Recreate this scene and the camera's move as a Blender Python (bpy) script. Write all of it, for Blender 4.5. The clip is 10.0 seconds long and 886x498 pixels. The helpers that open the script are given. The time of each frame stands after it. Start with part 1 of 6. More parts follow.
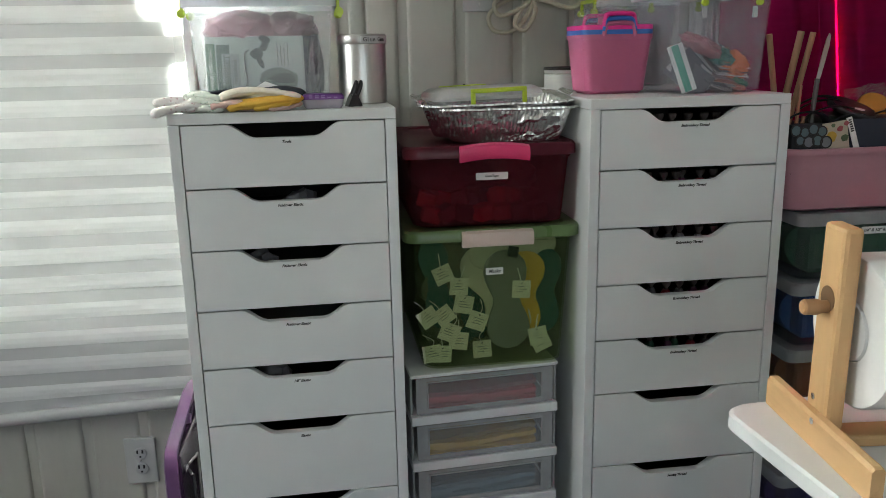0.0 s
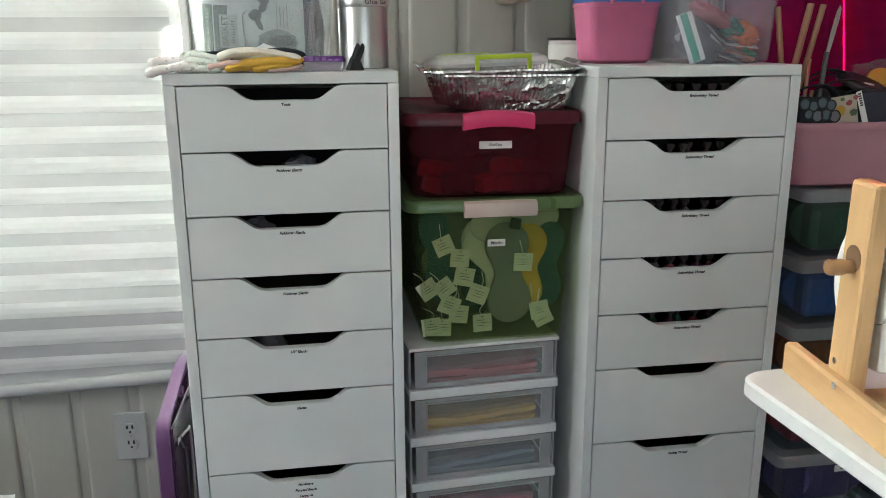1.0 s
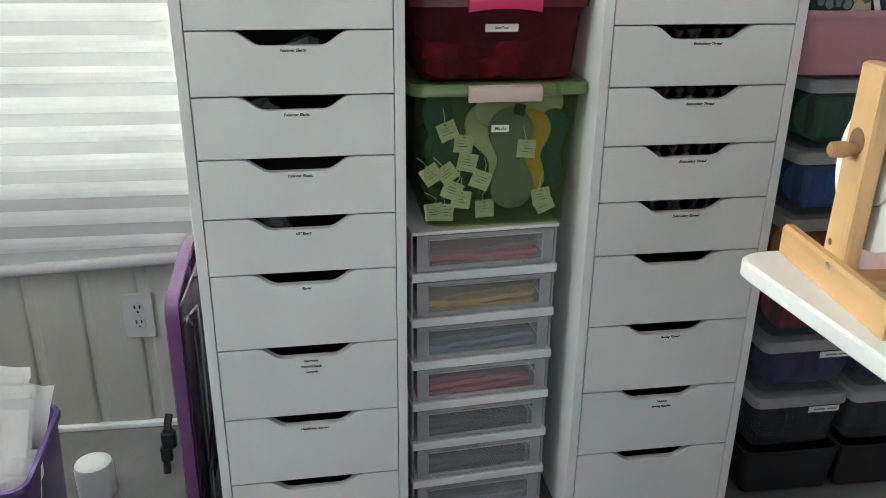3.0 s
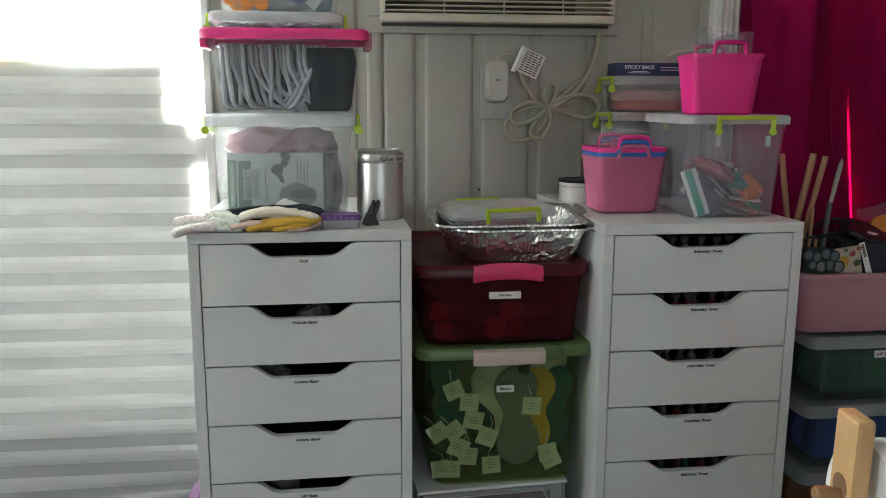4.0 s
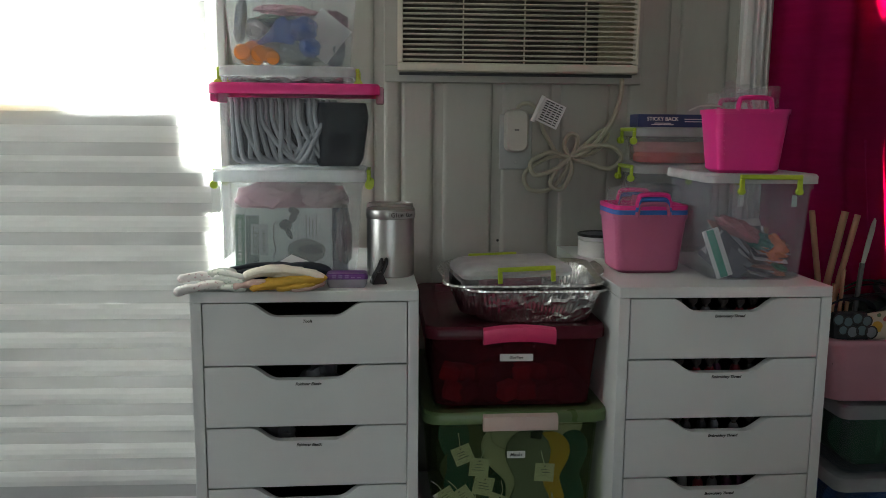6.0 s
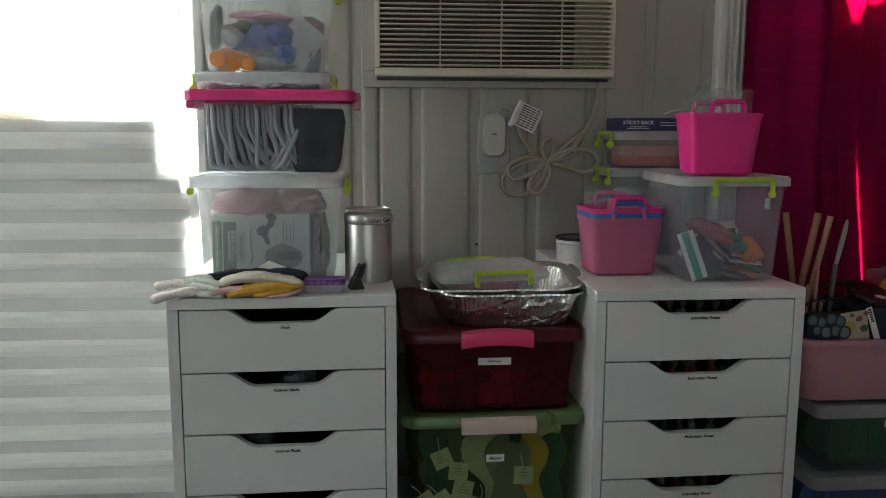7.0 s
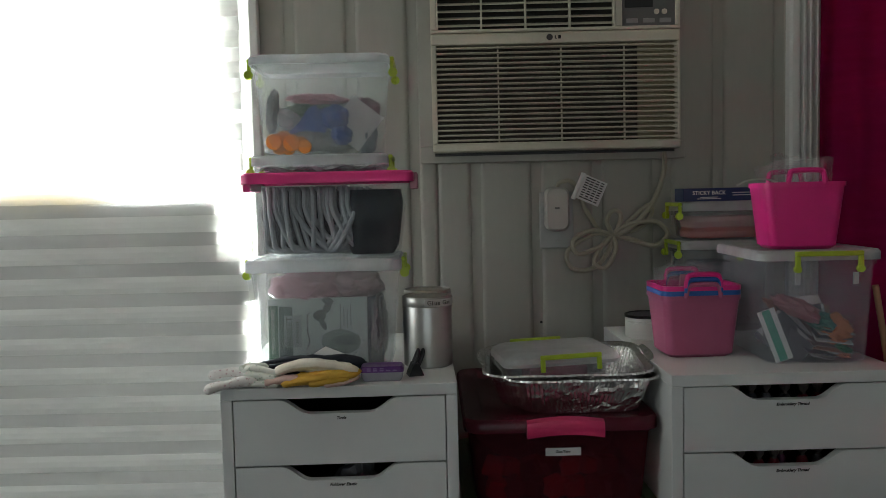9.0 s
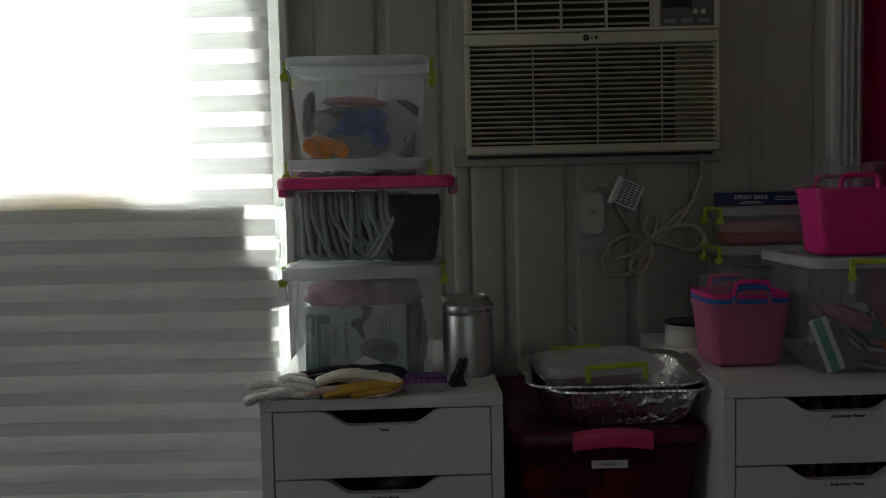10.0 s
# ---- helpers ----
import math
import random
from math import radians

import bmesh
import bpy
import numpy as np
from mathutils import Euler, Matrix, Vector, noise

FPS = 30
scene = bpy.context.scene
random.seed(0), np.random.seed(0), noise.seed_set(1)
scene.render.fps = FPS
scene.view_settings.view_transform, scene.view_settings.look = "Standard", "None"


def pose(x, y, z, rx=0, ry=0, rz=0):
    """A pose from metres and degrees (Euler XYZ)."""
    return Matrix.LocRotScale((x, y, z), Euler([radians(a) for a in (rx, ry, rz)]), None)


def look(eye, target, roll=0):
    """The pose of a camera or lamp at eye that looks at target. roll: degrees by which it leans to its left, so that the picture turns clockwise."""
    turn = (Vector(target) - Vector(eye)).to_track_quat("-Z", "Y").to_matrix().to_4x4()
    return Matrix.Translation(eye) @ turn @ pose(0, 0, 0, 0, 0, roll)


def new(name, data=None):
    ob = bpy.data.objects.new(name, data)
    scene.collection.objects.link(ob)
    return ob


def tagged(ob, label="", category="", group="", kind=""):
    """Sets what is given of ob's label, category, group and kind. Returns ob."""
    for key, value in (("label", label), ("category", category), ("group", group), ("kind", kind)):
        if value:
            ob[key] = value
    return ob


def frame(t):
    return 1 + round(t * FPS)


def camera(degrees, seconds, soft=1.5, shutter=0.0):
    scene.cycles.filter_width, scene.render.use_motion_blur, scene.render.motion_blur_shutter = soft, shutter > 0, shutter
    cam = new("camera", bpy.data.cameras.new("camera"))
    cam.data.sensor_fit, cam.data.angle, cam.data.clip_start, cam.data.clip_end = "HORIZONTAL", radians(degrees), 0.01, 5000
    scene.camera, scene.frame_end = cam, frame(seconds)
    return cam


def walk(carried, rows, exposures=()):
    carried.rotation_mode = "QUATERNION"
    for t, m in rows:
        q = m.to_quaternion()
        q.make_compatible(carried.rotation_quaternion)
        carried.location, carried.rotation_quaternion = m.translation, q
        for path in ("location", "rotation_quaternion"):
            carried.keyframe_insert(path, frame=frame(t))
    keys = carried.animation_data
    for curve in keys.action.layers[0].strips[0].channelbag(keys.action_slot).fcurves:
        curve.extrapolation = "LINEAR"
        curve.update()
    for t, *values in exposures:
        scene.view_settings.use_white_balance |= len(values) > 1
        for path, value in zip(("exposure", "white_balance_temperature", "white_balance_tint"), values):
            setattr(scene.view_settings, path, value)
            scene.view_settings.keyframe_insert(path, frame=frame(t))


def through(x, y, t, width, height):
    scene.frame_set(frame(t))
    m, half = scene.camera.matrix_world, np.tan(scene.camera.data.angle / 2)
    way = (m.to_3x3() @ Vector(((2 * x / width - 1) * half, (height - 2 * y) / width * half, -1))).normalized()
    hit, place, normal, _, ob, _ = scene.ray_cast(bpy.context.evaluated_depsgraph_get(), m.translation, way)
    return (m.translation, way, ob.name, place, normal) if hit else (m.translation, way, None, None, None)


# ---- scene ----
cam = camera(57.2, 10.0, 0.5)
PATH = [
    (0, (-0.085, 0.03, 1.249), (0.146, 1.959, 0.773), -1.2),
    (0.5, (-0.103, 0.048, 1.222), (0.139, 1.974, 0.742), -0.9),
    (1, (-0.103, 0.056, 1.21), (0.153, 1.974, 0.708), -0.3),
    (1.5, (-0.115, 0.055, 1.214), (0.154, 1.967, 0.692), 0.0),
    (2, (-0.114, 0.052, 1.199), (0.129, 1.948, 0.612), -0.0),
    (2.1, (-0.118, 0.056, 1.185), (0.135, 1.94, 0.563), 0.3),
    (2.2, (-0.106, 0.052, 1.183), (0.138, 1.922, 0.518), 0.6),
    (2.75, (-0.113, 0.042, 1.192), (0.136, 1.835, 0.42), 0.7),
    (3.3, (-0.117, 0.034, 1.241), (0.135, 1.91, 0.595), 0.5),
    (3.5, (-0.108, 0.033, 1.313), (0.128, 1.939, 0.753), 0.5),
    (4, (-0.086, 0.044, 1.368), (0.122, 2.001, 1.011), 0.2),
    (4.5, (-0.055, 0.059, 1.391), (0.116, 2.02, 1.039), 0.2),
    (5, (-0.04, 0.067, 1.425), (0.08, 2.042, 1.13), 0.5),
    (5.5, (-0.041, 0.089, 1.416), (0.075, 2.064, 1.124), 0.6),
    (6.8, (-0.019, 0.088, 1.42), (0.097, 2.062, 1.122), 0.3),
    (7, (-0.021, 0.084, 1.421), (0.13, 2.058, 1.134), 0.2),
    (7.5, (-0.003, 0.086, 1.43), (0.179, 2.064, 1.195), -0.2),
    (8, (0.022, 0.093, 1.435), (0.205, 2.071, 1.21), -0.3),
    (8.5, (0.035, 0.107, 1.432), (0.201, 2.092, 1.242), -0.4),
    (9, (-0.011, 0.142, 1.442), (-0.017, 2.138, 1.316), -1.3),
    (9.5, (-0.047, 0.179, 1.453), (-0.058, 2.175, 1.327), -1.3),
    (10, (-0.075, 0.176, 1.455), (-0.086, 2.171, 1.325), -1.3),
]
EXPOSURES = [(0, 0.27), (0.5, 0.48), (1.5, 0.60), (2.2, 0.65), (2.75, 0.70), (3.3, 0.71), (3.6, 0.42), (4.0, 0.06), (4.5, -0.14), (5.0, -0.40), (5.5, -0.52), (7.0, -0.58), (8.0, -0.46), (8.5, -0.28), (9.0, -1.0), (9.4, -1.75), (9.6, -2.0), (10.0, -2.42)]
walk(cam, [(t, look(eye, target, roll)) for t, eye, target, roll in PATH], EXPOSURES)


# ---- world and light ----
world = bpy.data.worlds.new("sky")
scene.world = world
world.use_nodes = True
wn = world.node_tree.nodes
sky = wn.new("ShaderNodeTexSky")
sky.sky_type, sky.sun_disc = "NISHITA", False
sky.sun_elevation, sky.sun_rotation = radians(38), radians(-20)
world.node_tree.links.new(sky.outputs[0], wn["Background"].inputs[0])
wn["Background"].inputs[1].default_value = 0.15

sun = new("sun", bpy.data.lights.new("sun", "SUN"))
sun.data.energy, sun.data.angle, sun.data.color = 2.0, radians(12), (1.0, 0.96, 0.9)
sun.matrix_world = look((-1.2, 6.0, 4.6), (0.4, 1.0, 0.0))


def area_lamp(name, x, y, z, w, h, watts, rz, color=(0.975, 1.0, 0.965)):
    data = bpy.data.lights.new(name, "AREA")
    data.shape, data.size, data.size_y, data.energy, data.color = "RECTANGLE", w, h, watts, color
    ob = new(name, data)
    ob.matrix_world = pose(x, y, z, 90, 0, rz)
    return ob


# added, unseen fill behind the viewer and west; daylight behind the shade and curtain
area_lamp("south_fill_light", -0.1, -2.17, 1.72, 2.0, 0.85, 6.2, 0)
area_lamp("west_fill_light", -2.33, 0.80, 1.70, 0.9, 0.7, 15, -90)
area_lamp("shade_window_light", -0.93, 2.12, 1.35, 1.85, 1.45, 2400, 180)
area_lamp("curtain_window_light", 1.08, 3.2, 1.60, 0.45, 0.45, 1750, 180)


# ---- materials ----
def nodes_of(name):
    m = bpy.data.materials.new(name)
    m.use_nodes = True
    n, l = m.node_tree.nodes, m.node_tree.links
    return m, n, l, n["Principled BSDF"]


def noise_node(n, l, scale, detail=4.0, stretch=None, rough=0.6):
    tc = n.new("ShaderNodeTexCoord")
    out = tc.outputs["Object"]
    if stretch:
        mp = n.new("ShaderNodeMapping")
        mp.inputs["Scale"].default_value = stretch
        l.new(out, mp.inputs[0])
        out = mp.outputs[0]
    t = n.new("ShaderNodeTexNoise")
    t.inputs["Scale"].default_value, t.inputs["Detail"].default_value, t.inputs["Roughness"].default_value = scale, detail, rough
    l.new(out, t.inputs["Vector"])
    return t


def ramp(n, l, fac, stops):
    r = n.new("ShaderNodeValToRGB")
    e = r.color_ramp.elements
    while len(e) < len(stops):
        e.new(0.5)
    for k, (p, c) in zip(e, stops):
        k.position, k.color = p, (*c, 1)
    l.new(fac, r.inputs[0])
    return r.outputs[0]


def shade_of(c, f):
    return tuple(min(1.0, v * f) for v in c)


def bumped(n, l, bsdf, height, strength, distance):
    b = n.new("ShaderNodeBump")
    b.inputs["Strength"].default_value, b.inputs["Distance"].default_value = strength, distance
    l.new(height, b.inputs["Height"])
    l.new(b.outputs[0], bsdf.inputs["Normal"])
    return b


def solid(name, color, rough=0.5, metal=0.0, var=0.1, scale=8.0, bump=0.15, bscale=180.0, dist=0.0006, spec=0.5, piece=0.0, stretch=None):
    """An opaque surface: large soft stains, fine grain, a little relief."""
    m, n, l, b = nodes_of(name)
    big, fine = noise_node(n, l, scale, 3, stretch), noise_node(n, l, bscale, 2, stretch)
    mix = n.new("ShaderNodeMath")
    mix.operation = "MULTIPLY_ADD"
    mix.inputs[1].default_value, mix.inputs[2].default_value = 0.3, -0.15
    l.new(fine.outputs[0], mix.inputs[0])
    add = n.new("ShaderNodeMath")
    add.operation = "ADD"
    l.new(big.outputs[0], add.inputs[0]), l.new(mix.outputs[0], add.inputs[1])
    col = ramp(n, l, add.outputs[0], [(0.3, shade_of(color, 1 - var)), (0.7, shade_of(color, 1 + var))])
    if piece:
        info, hsv = n.new("ShaderNodeObjectInfo"), n.new("ShaderNodeHueSaturation")
        mr = n.new("ShaderNodeMapRange")
        mr.inputs[3].default_value, mr.inputs[4].default_value = 1 - piece, 1 + piece
        l.new(info.outputs["Random"], mr.inputs[0]), l.new(mr.outputs[0], hsv.inputs["Value"])
        l.new(col, hsv.inputs["Color"])
        col = hsv.outputs[0]
    l.new(col, b.inputs["Base Color"])
    rr = n.new("ShaderNodeMapRange")
    rr.inputs[3].default_value, rr.inputs[4].default_value = max(0.02, rough - 0.08), min(1, rough + 0.08)
    l.new(big.outputs[0], rr.inputs[0]), l.new(rr.outputs[0], b.inputs["Roughness"])
    b.inputs["Metallic"].default_value, b.inputs["Specular IOR Level"].default_value = metal, spec
    if bump:
        bumped(n, l, b, fine.outputs[0], bump, dist)
    return m


def clear(name, tint, body, alpha, rough=0.25, haze=0.1, scale=14.0, milk=0.26):
    """Translucent moulded plastic: it lets the straight view through, with milky body colour and gloss."""
    m, n, l, b = nodes_of(name)
    b.inputs["Base Color"].default_value, b.inputs["Roughness"].default_value = (*body, 1), rough
    t, mix = n.new("ShaderNodeBsdfTransparent"), n.new("ShaderNodeMixShader")
    t.inputs[0].default_value = (*tint, 1)
    big = noise_node(n, l, scale, 4)
    mr = n.new("ShaderNodeMapRange")
    mr.inputs[1].default_value, mr.inputs[2].default_value = 0.3, 0.7
    mr.inputs[3].default_value, mr.inputs[4].default_value = max(0, alpha - haze), alpha + haze
    l.new(big.outputs[0], mr.inputs[0]), l.new(mr.outputs[0], mix.inputs[0])
    glow, body_mix = n.new("ShaderNodeBsdfTranslucent"), n.new("ShaderNodeMixShader")
    glow.inputs[0].default_value, body_mix.inputs[0].default_value = (*body, 1), milk
    l.new(b.outputs[0], body_mix.inputs[1]), l.new(glow.outputs[0], body_mix.inputs[2])
    l.new(t.outputs[0], mix.inputs[1]), l.new(body_mix.outputs[0], mix.inputs[2])
    l.new(mix.outputs[0], n["Material Output"].inputs[0])
    fine = noise_node(n, l, 300, 2)
    bumped(n, l, b, fine.outputs[0], 0.1, 0.0004)
    return m


def cloth(name, color, through, sheer=0.0, weave=900.0, var=0.06):
    """Woven fabric: scatters and lets light glow through; sheer: the share of open holes."""
    m, n, l, b = nodes_of(name)
    d, t, mix = n.new("ShaderNodeBsdfDiffuse"), n.new("ShaderNodeBsdfTranslucent"), n.new("ShaderNodeMixShader")
    big = noise_node(n, l, 9, 5, (1, 1, 6))
    col = ramp(n, l, big.outputs[0], [(0.3, shade_of(color, 1 - var)), (0.7, shade_of(color, 1 + var))])
    l.new(col, d.inputs[0]), l.new(col, t.inputs[0])
    mix.inputs[0].default_value = through
    l.new(d.outputs[0], mix.inputs[1]), l.new(t.outputs[0], mix.inputs[2])
    last = mix.outputs[0]
    if sheer:
        tr, mix2 = n.new("ShaderNodeBsdfTransparent"), n.new("ShaderNodeMixShader")
        mix2.inputs[0].default_value = sheer
        l.new(last, mix2.inputs[1]), l.new(tr.outputs[0], mix2.inputs[2])
        last = mix2.outputs[0]
    l.new(last, n["Material Output"].inputs[0])
    fine = noise_node(n, l, weave, 2)
    bmp = n.new("ShaderNodeBump")
    bmp.inputs["Strength"].default_value, bmp.inputs["Distance"].default_value = 0.25, 0.0006
    l.new(fine.outputs[0], bmp.inputs["Height"]), l.new(bmp.outputs[0], d.inputs["Normal"])
    return m


def timber(name, light, dark, axis=(1, 1, 1), rough=0.5):
    m, n, l, b = nodes_of(name)
    g = noise_node(n, l, 14, 6, axis, 0.65)
    f = noise_node(n, l, 120, 3, axis)
    l.new(ramp(n, l, g.outputs[0], [(0.3, dark), (0.5, light), (0.62, shade_of(light, 1.06)), (0.75, dark)]), b.inputs["Base Color"])
    b.inputs["Roughness"].default_value = rough
    bumped(n, l, b, f.outputs[0], 0.2, 0.0005)
    return m


def foil(name):
    m, n, l, b = nodes_of(name)
    b.inputs["Base Color"].default_value, b.inputs["Metallic"].default_value, b.inputs["Roughness"].default_value = (0.74, 0.74, 0.73, 1), 1.0, 0.27
    a, w = noise_node(n, l, 24, 3, (1, 1, 0.6), 0.5), noise_node(n, l, 90, 2, (1, 1, 0.15))
    ridge = n.new("ShaderNodeMath")
    ridge.operation = "PINGPONG"
    ridge.inputs[1].default_value = 0.12
    l.new(a.outputs[0], ridge.inputs[0])
    add = n.new("ShaderNodeMath")
    add.operation = "MULTIPLY_ADD"
    add.inputs[1].default_value = 0.06
    l.new(w.outputs[0], add.inputs[0]), l.new(ridge.outputs[0], add.inputs[2])
    bumped(n, l, b, add.outputs[0], 0.8, 0.009)
    return m


WHITE_LAM = solid("white_laminate", (0.72, 0.74, 0.73), 0.42, var=0.025, bump=0.12, bscale=420, scale=4)
# near-black: shade inside the white drawers is put into the colour
DARK_IN = solid("drawer_inside_shade", (0.05, 0.05, 0.05), 0.8, var=0.2)
WALL = solid("painted_panelling", (0.40, 0.396, 0.352), 0.5, var=0.06, scale=5, bump=0.2, bscale=90, stretch=(1, 1, 0.25), piece=0.02)
TRIM = solid("white_trim_paint", (0.76, 0.77, 0.75), 0.4, var=0.04)
CEIL = solid("ceiling_paint", (0.78, 0.77, 0.74), 0.8, var=0.03)
FLOOR = solid("grey_floor", (0.15, 0.15, 0.15), 0.55, var=0.18, scale=6, bump=0.3)
ROOMWALL = solid("room_wall_paint", (0.70, 0.69, 0.66), 0.7, var=0.04)
BAND = cloth("opaque_white_band", (0.87, 0.87, 0.86), 0.47, var=0.03)
SHEER = cloth("sheer_grey_band", (0.715, 0.715, 0.71), 0.455, 0.13, var=0.03)
RAIL = cloth("wrapped_rail_fabric", (0.46, 0.46, 0.455), 0.05)
BOARD = cloth("thin_foam_board", (0.66, 0.67, 0.66), 0.130)
THINPAPER = cloth("thin_white_paper", (0.84, 0.85, 0.84), 0.42)
CREAM = cloth("cream_foam", (0.72, 0.60, 0.36), 0.35, var=0.3)
VINYL = cloth("white_vinyl_frame", (0.8, 0.81, 0.79), 0.25)
GLASS_M = clear("window_glass", (0.96, 0.98, 0.97), (0.8, 0.85, 0.83), 0.05, 0.05, 0.0)
CURTAIN = cloth("magenta_curtain", (0.40, 0.011, 0.105), 0.56, var=0.10)
# extra bright pink: daylight in the curtain slit is put into the colour
SLIT_GLOW = cloth("slit_daylight_pink", (0.95, 0.025, 0.24), 0.85)
AC_W = solid("aged_ivory_plastic", (0.64, 0.61, 0.50), 0.45, var=0.05)
# near-black: the shade behind slats and louvers is put into these two colours
AC_D = solid("dark_grille_shade", (0.035, 0.035, 0.03), 0.8, var=0.3)
AC_FIN = solid("shaded_filter", (0.06, 0.055, 0.045), 0.8, var=0.3, scale=20)
BLACK = solid("black_plastic", (0.015, 0.015, 0.017), 0.4, var=0.2)
CHAR = solid("charcoal_fabric", (0.018, 0.023, 0.034), 0.9, var=0.3, bump=0.5)
INK = solid("printed_ink", (0.02, 0.02, 0.02), 0.6, var=0.1, bump=0)
GREYINK = solid("grey_printed_ink", (0.25, 0.27, 0.27), 0.6, var=0.1, bump=0)
LABEL = solid("paper_label", (0.78, 0.78, 0.76), 0.6, var=0.03)
PAPER = solid("white_paper", (0.82, 0.82, 0.80), 0.8, var=0.04)
PLUG_W = solid("ivory_plug_plastic", (0.52, 0.51, 0.46), 0.4, var=0.04)
CORD = solid("ivory_cord", (0.42, 0.40, 0.31), 0.45, var=0.06)
STEEL = solid("brushed_steel", (0.48, 0.48, 0.465), 0.32, 1.0, var=0.06, bump=0.2, bscale=300, stretch=(1, 1, 0.04))
CHROME = solid("chrome", (0.7, 0.7, 0.7), 0.15, 1.0, var=0.05)
CLEAR = clear("clear_polypropylene", (0.97, 0.98, 0.985), (0.80, 0.83, 0.85), 0.19, 0.25, 0.06)
WATER = clear("water_clear_plastic", (0.97, 0.98, 0.985), (0.90, 0.92, 0.91), 0.20, 0.2, 0.06, milk=0.45)
GLASSY = clear("bright_clear_plastic", (0.97, 0.98, 0.985), (0.7, 0.73, 0.76), 0.055, 0.16, 0.03)
CLEARLID = clear("frosted_lid", (0.85, 0.88, 0.9), (0.84, 0.86, 0.87), 0.56, 0.32, 0.08, milk=0.42)
BAGGY = clear("thin_poly_bag", (0.97, 0.98, 0.985), (0.85, 0.87, 0.9), 0.085, 0.12, 0.06, 60)
LIME = solid("lime_green_plastic", (0.42, 0.55, 0.03), 0.35, var=0.06)
PINKLID = solid("hot_pink_lid", (0.72, 0.03, 0.22), 0.38, var=0.06)
HOTPINK = solid("hot_pink_plastic", (0.68, 0.014, 0.21), 0.38, var=0.05)
DUSTY = solid("rose_pink_plastic", (0.42, 0.10, 0.20), 0.42, var=0.05)
BLUEP = solid("blue_plastic", (0.015, 0.12, 0.42), 0.4, var=0.06)
TOTE = solid("pale_pink_tote", (0.50, 0.25, 0.30), 0.45, var=0.05)
REDBIN = clear("red_tinted_plastic", (0.74, 0.28, 0.33), (0.22, 0.045, 0.065), 0.26, 0.22, 0.05)
REDLID = clear("red_tinted_lid", (0.45, 0.10, 0.14), (0.22, 0.035, 0.06), 0.55, 0.25, 0.05)
GREENBIN = clear("green_tinted_plastic", (0.86, 0.90, 0.78), (0.20, 0.26, 0.12), 0.11, 0.22, 0.03)
GREENRIM = solid("green_rim_plastic", (0.105, 0.17, 0.06), 0.3, var=0.08)
BEIGEH = solid("pinkish_beige_handle", (0.60, 0.47, 0.42), 0.5, var=0.05)
PURPLE = solid("purple_plastic", (0.115, 0.045, 0.13), 0.4, var=0.1)
PURPLE2 = solid("deep_purple_plastic", (0.06, 0.032, 0.14), 0.45, var=0.1)
PINE = timber("pale_pine", (0.60, 0.37, 0.17), (0.46, 0.26, 0.11), (1, 0.12, 1))
PINEUP = timber("pale_pine_upright", (0.60, 0.37, 0.17), (0.46, 0.26, 0.11), (1, 1, 0.12))
PEGW = timber("brown_dowel", (0.38, 0.21, 0.10), (0.28, 0.15, 0.07), (0.12, 1, 1))
STICK = timber("dowel_stick", (0.40, 0.21, 0.12), (0.30, 0.145, 0.08), (1, 1, 0.1))
FOIL = foil("aluminium_foil")
HOSE = solid("grey_hose", (0.40, 0.42, 0.44), 0.4, var=0.1)


def plain(name, color, rough=0.6, **k):
    return solid(name, color, rough, var=k.pop("var", 0.1), **k)


# ---- mesh helpers ----
def part(name, bm, material, parent=None, label="", smooth=False):
    """Links bm as one mesh object under a thing or a part."""
    me = bpy.data.meshes.new(name)
    bmesh.ops.recalc_face_normals(bm, faces=bm.faces)
    bm.to_mesh(me)
    bm.free()
    me.materials.append(material)
    if smooth:
        me.shade_smooth()
        me.set_sharp_from_angle(angle=radians(38))
    ob = new(name, me)
    if parent:
        ob.parent = parent
    if label:
        ob["label"] = label
    return ob


def thing(name, label, category, m=None, group=""):
    ob = new(name)
    ob.empty_display_size = 0.05
    if m is not None:
        ob.matrix_basis = m
    return tagged(ob, label, category, group)


def box(x0, x1, y0, y1, z0, z1, bevel=0.0, bm=None, seg=2):
    bm = bm or bmesh.new()
    r = bmesh.ops.create_cube(bm, size=1, matrix=Matrix.Translation(((x0 + x1) / 2, (y0 + y1) / 2, (z0 + z1) / 2)) @ Matrix.Diagonal((abs(x1 - x0), abs(y1 - y0), abs(z1 - z0), 1)))
    if bevel:
        es = {e for v in r["verts"] for e in v.link_edges}
        bmesh.ops.bevel(bm, geom=list(es), offset=bevel, segments=seg, affect="EDGES", profile=0.5)
    return bm


def turned(bm, m):
    bmesh.ops.transform(bm, matrix=m, verts=bm.verts)
    return bm


def rrect(cx, cy, w, d, r, z, n=4):
    """A ring of points: a rectangle with rounded corners, level at z."""
    pts = []
    r = min(r, w / 2 - 1e-4, d / 2 - 1e-4)
    for sx, sy, a0 in ((1, 1, 0), (-1, 1, 90), (-1, -1, 180), (1, -1, 270)):
        for k in range(n + 1):
            a = radians(a0 + 90 * k / n)
            pts.append((cx + sx * (w / 2 - r) + r * math.cos(a), cy + sy * (d / 2 - r) + r * math.sin(a), z))
    return pts


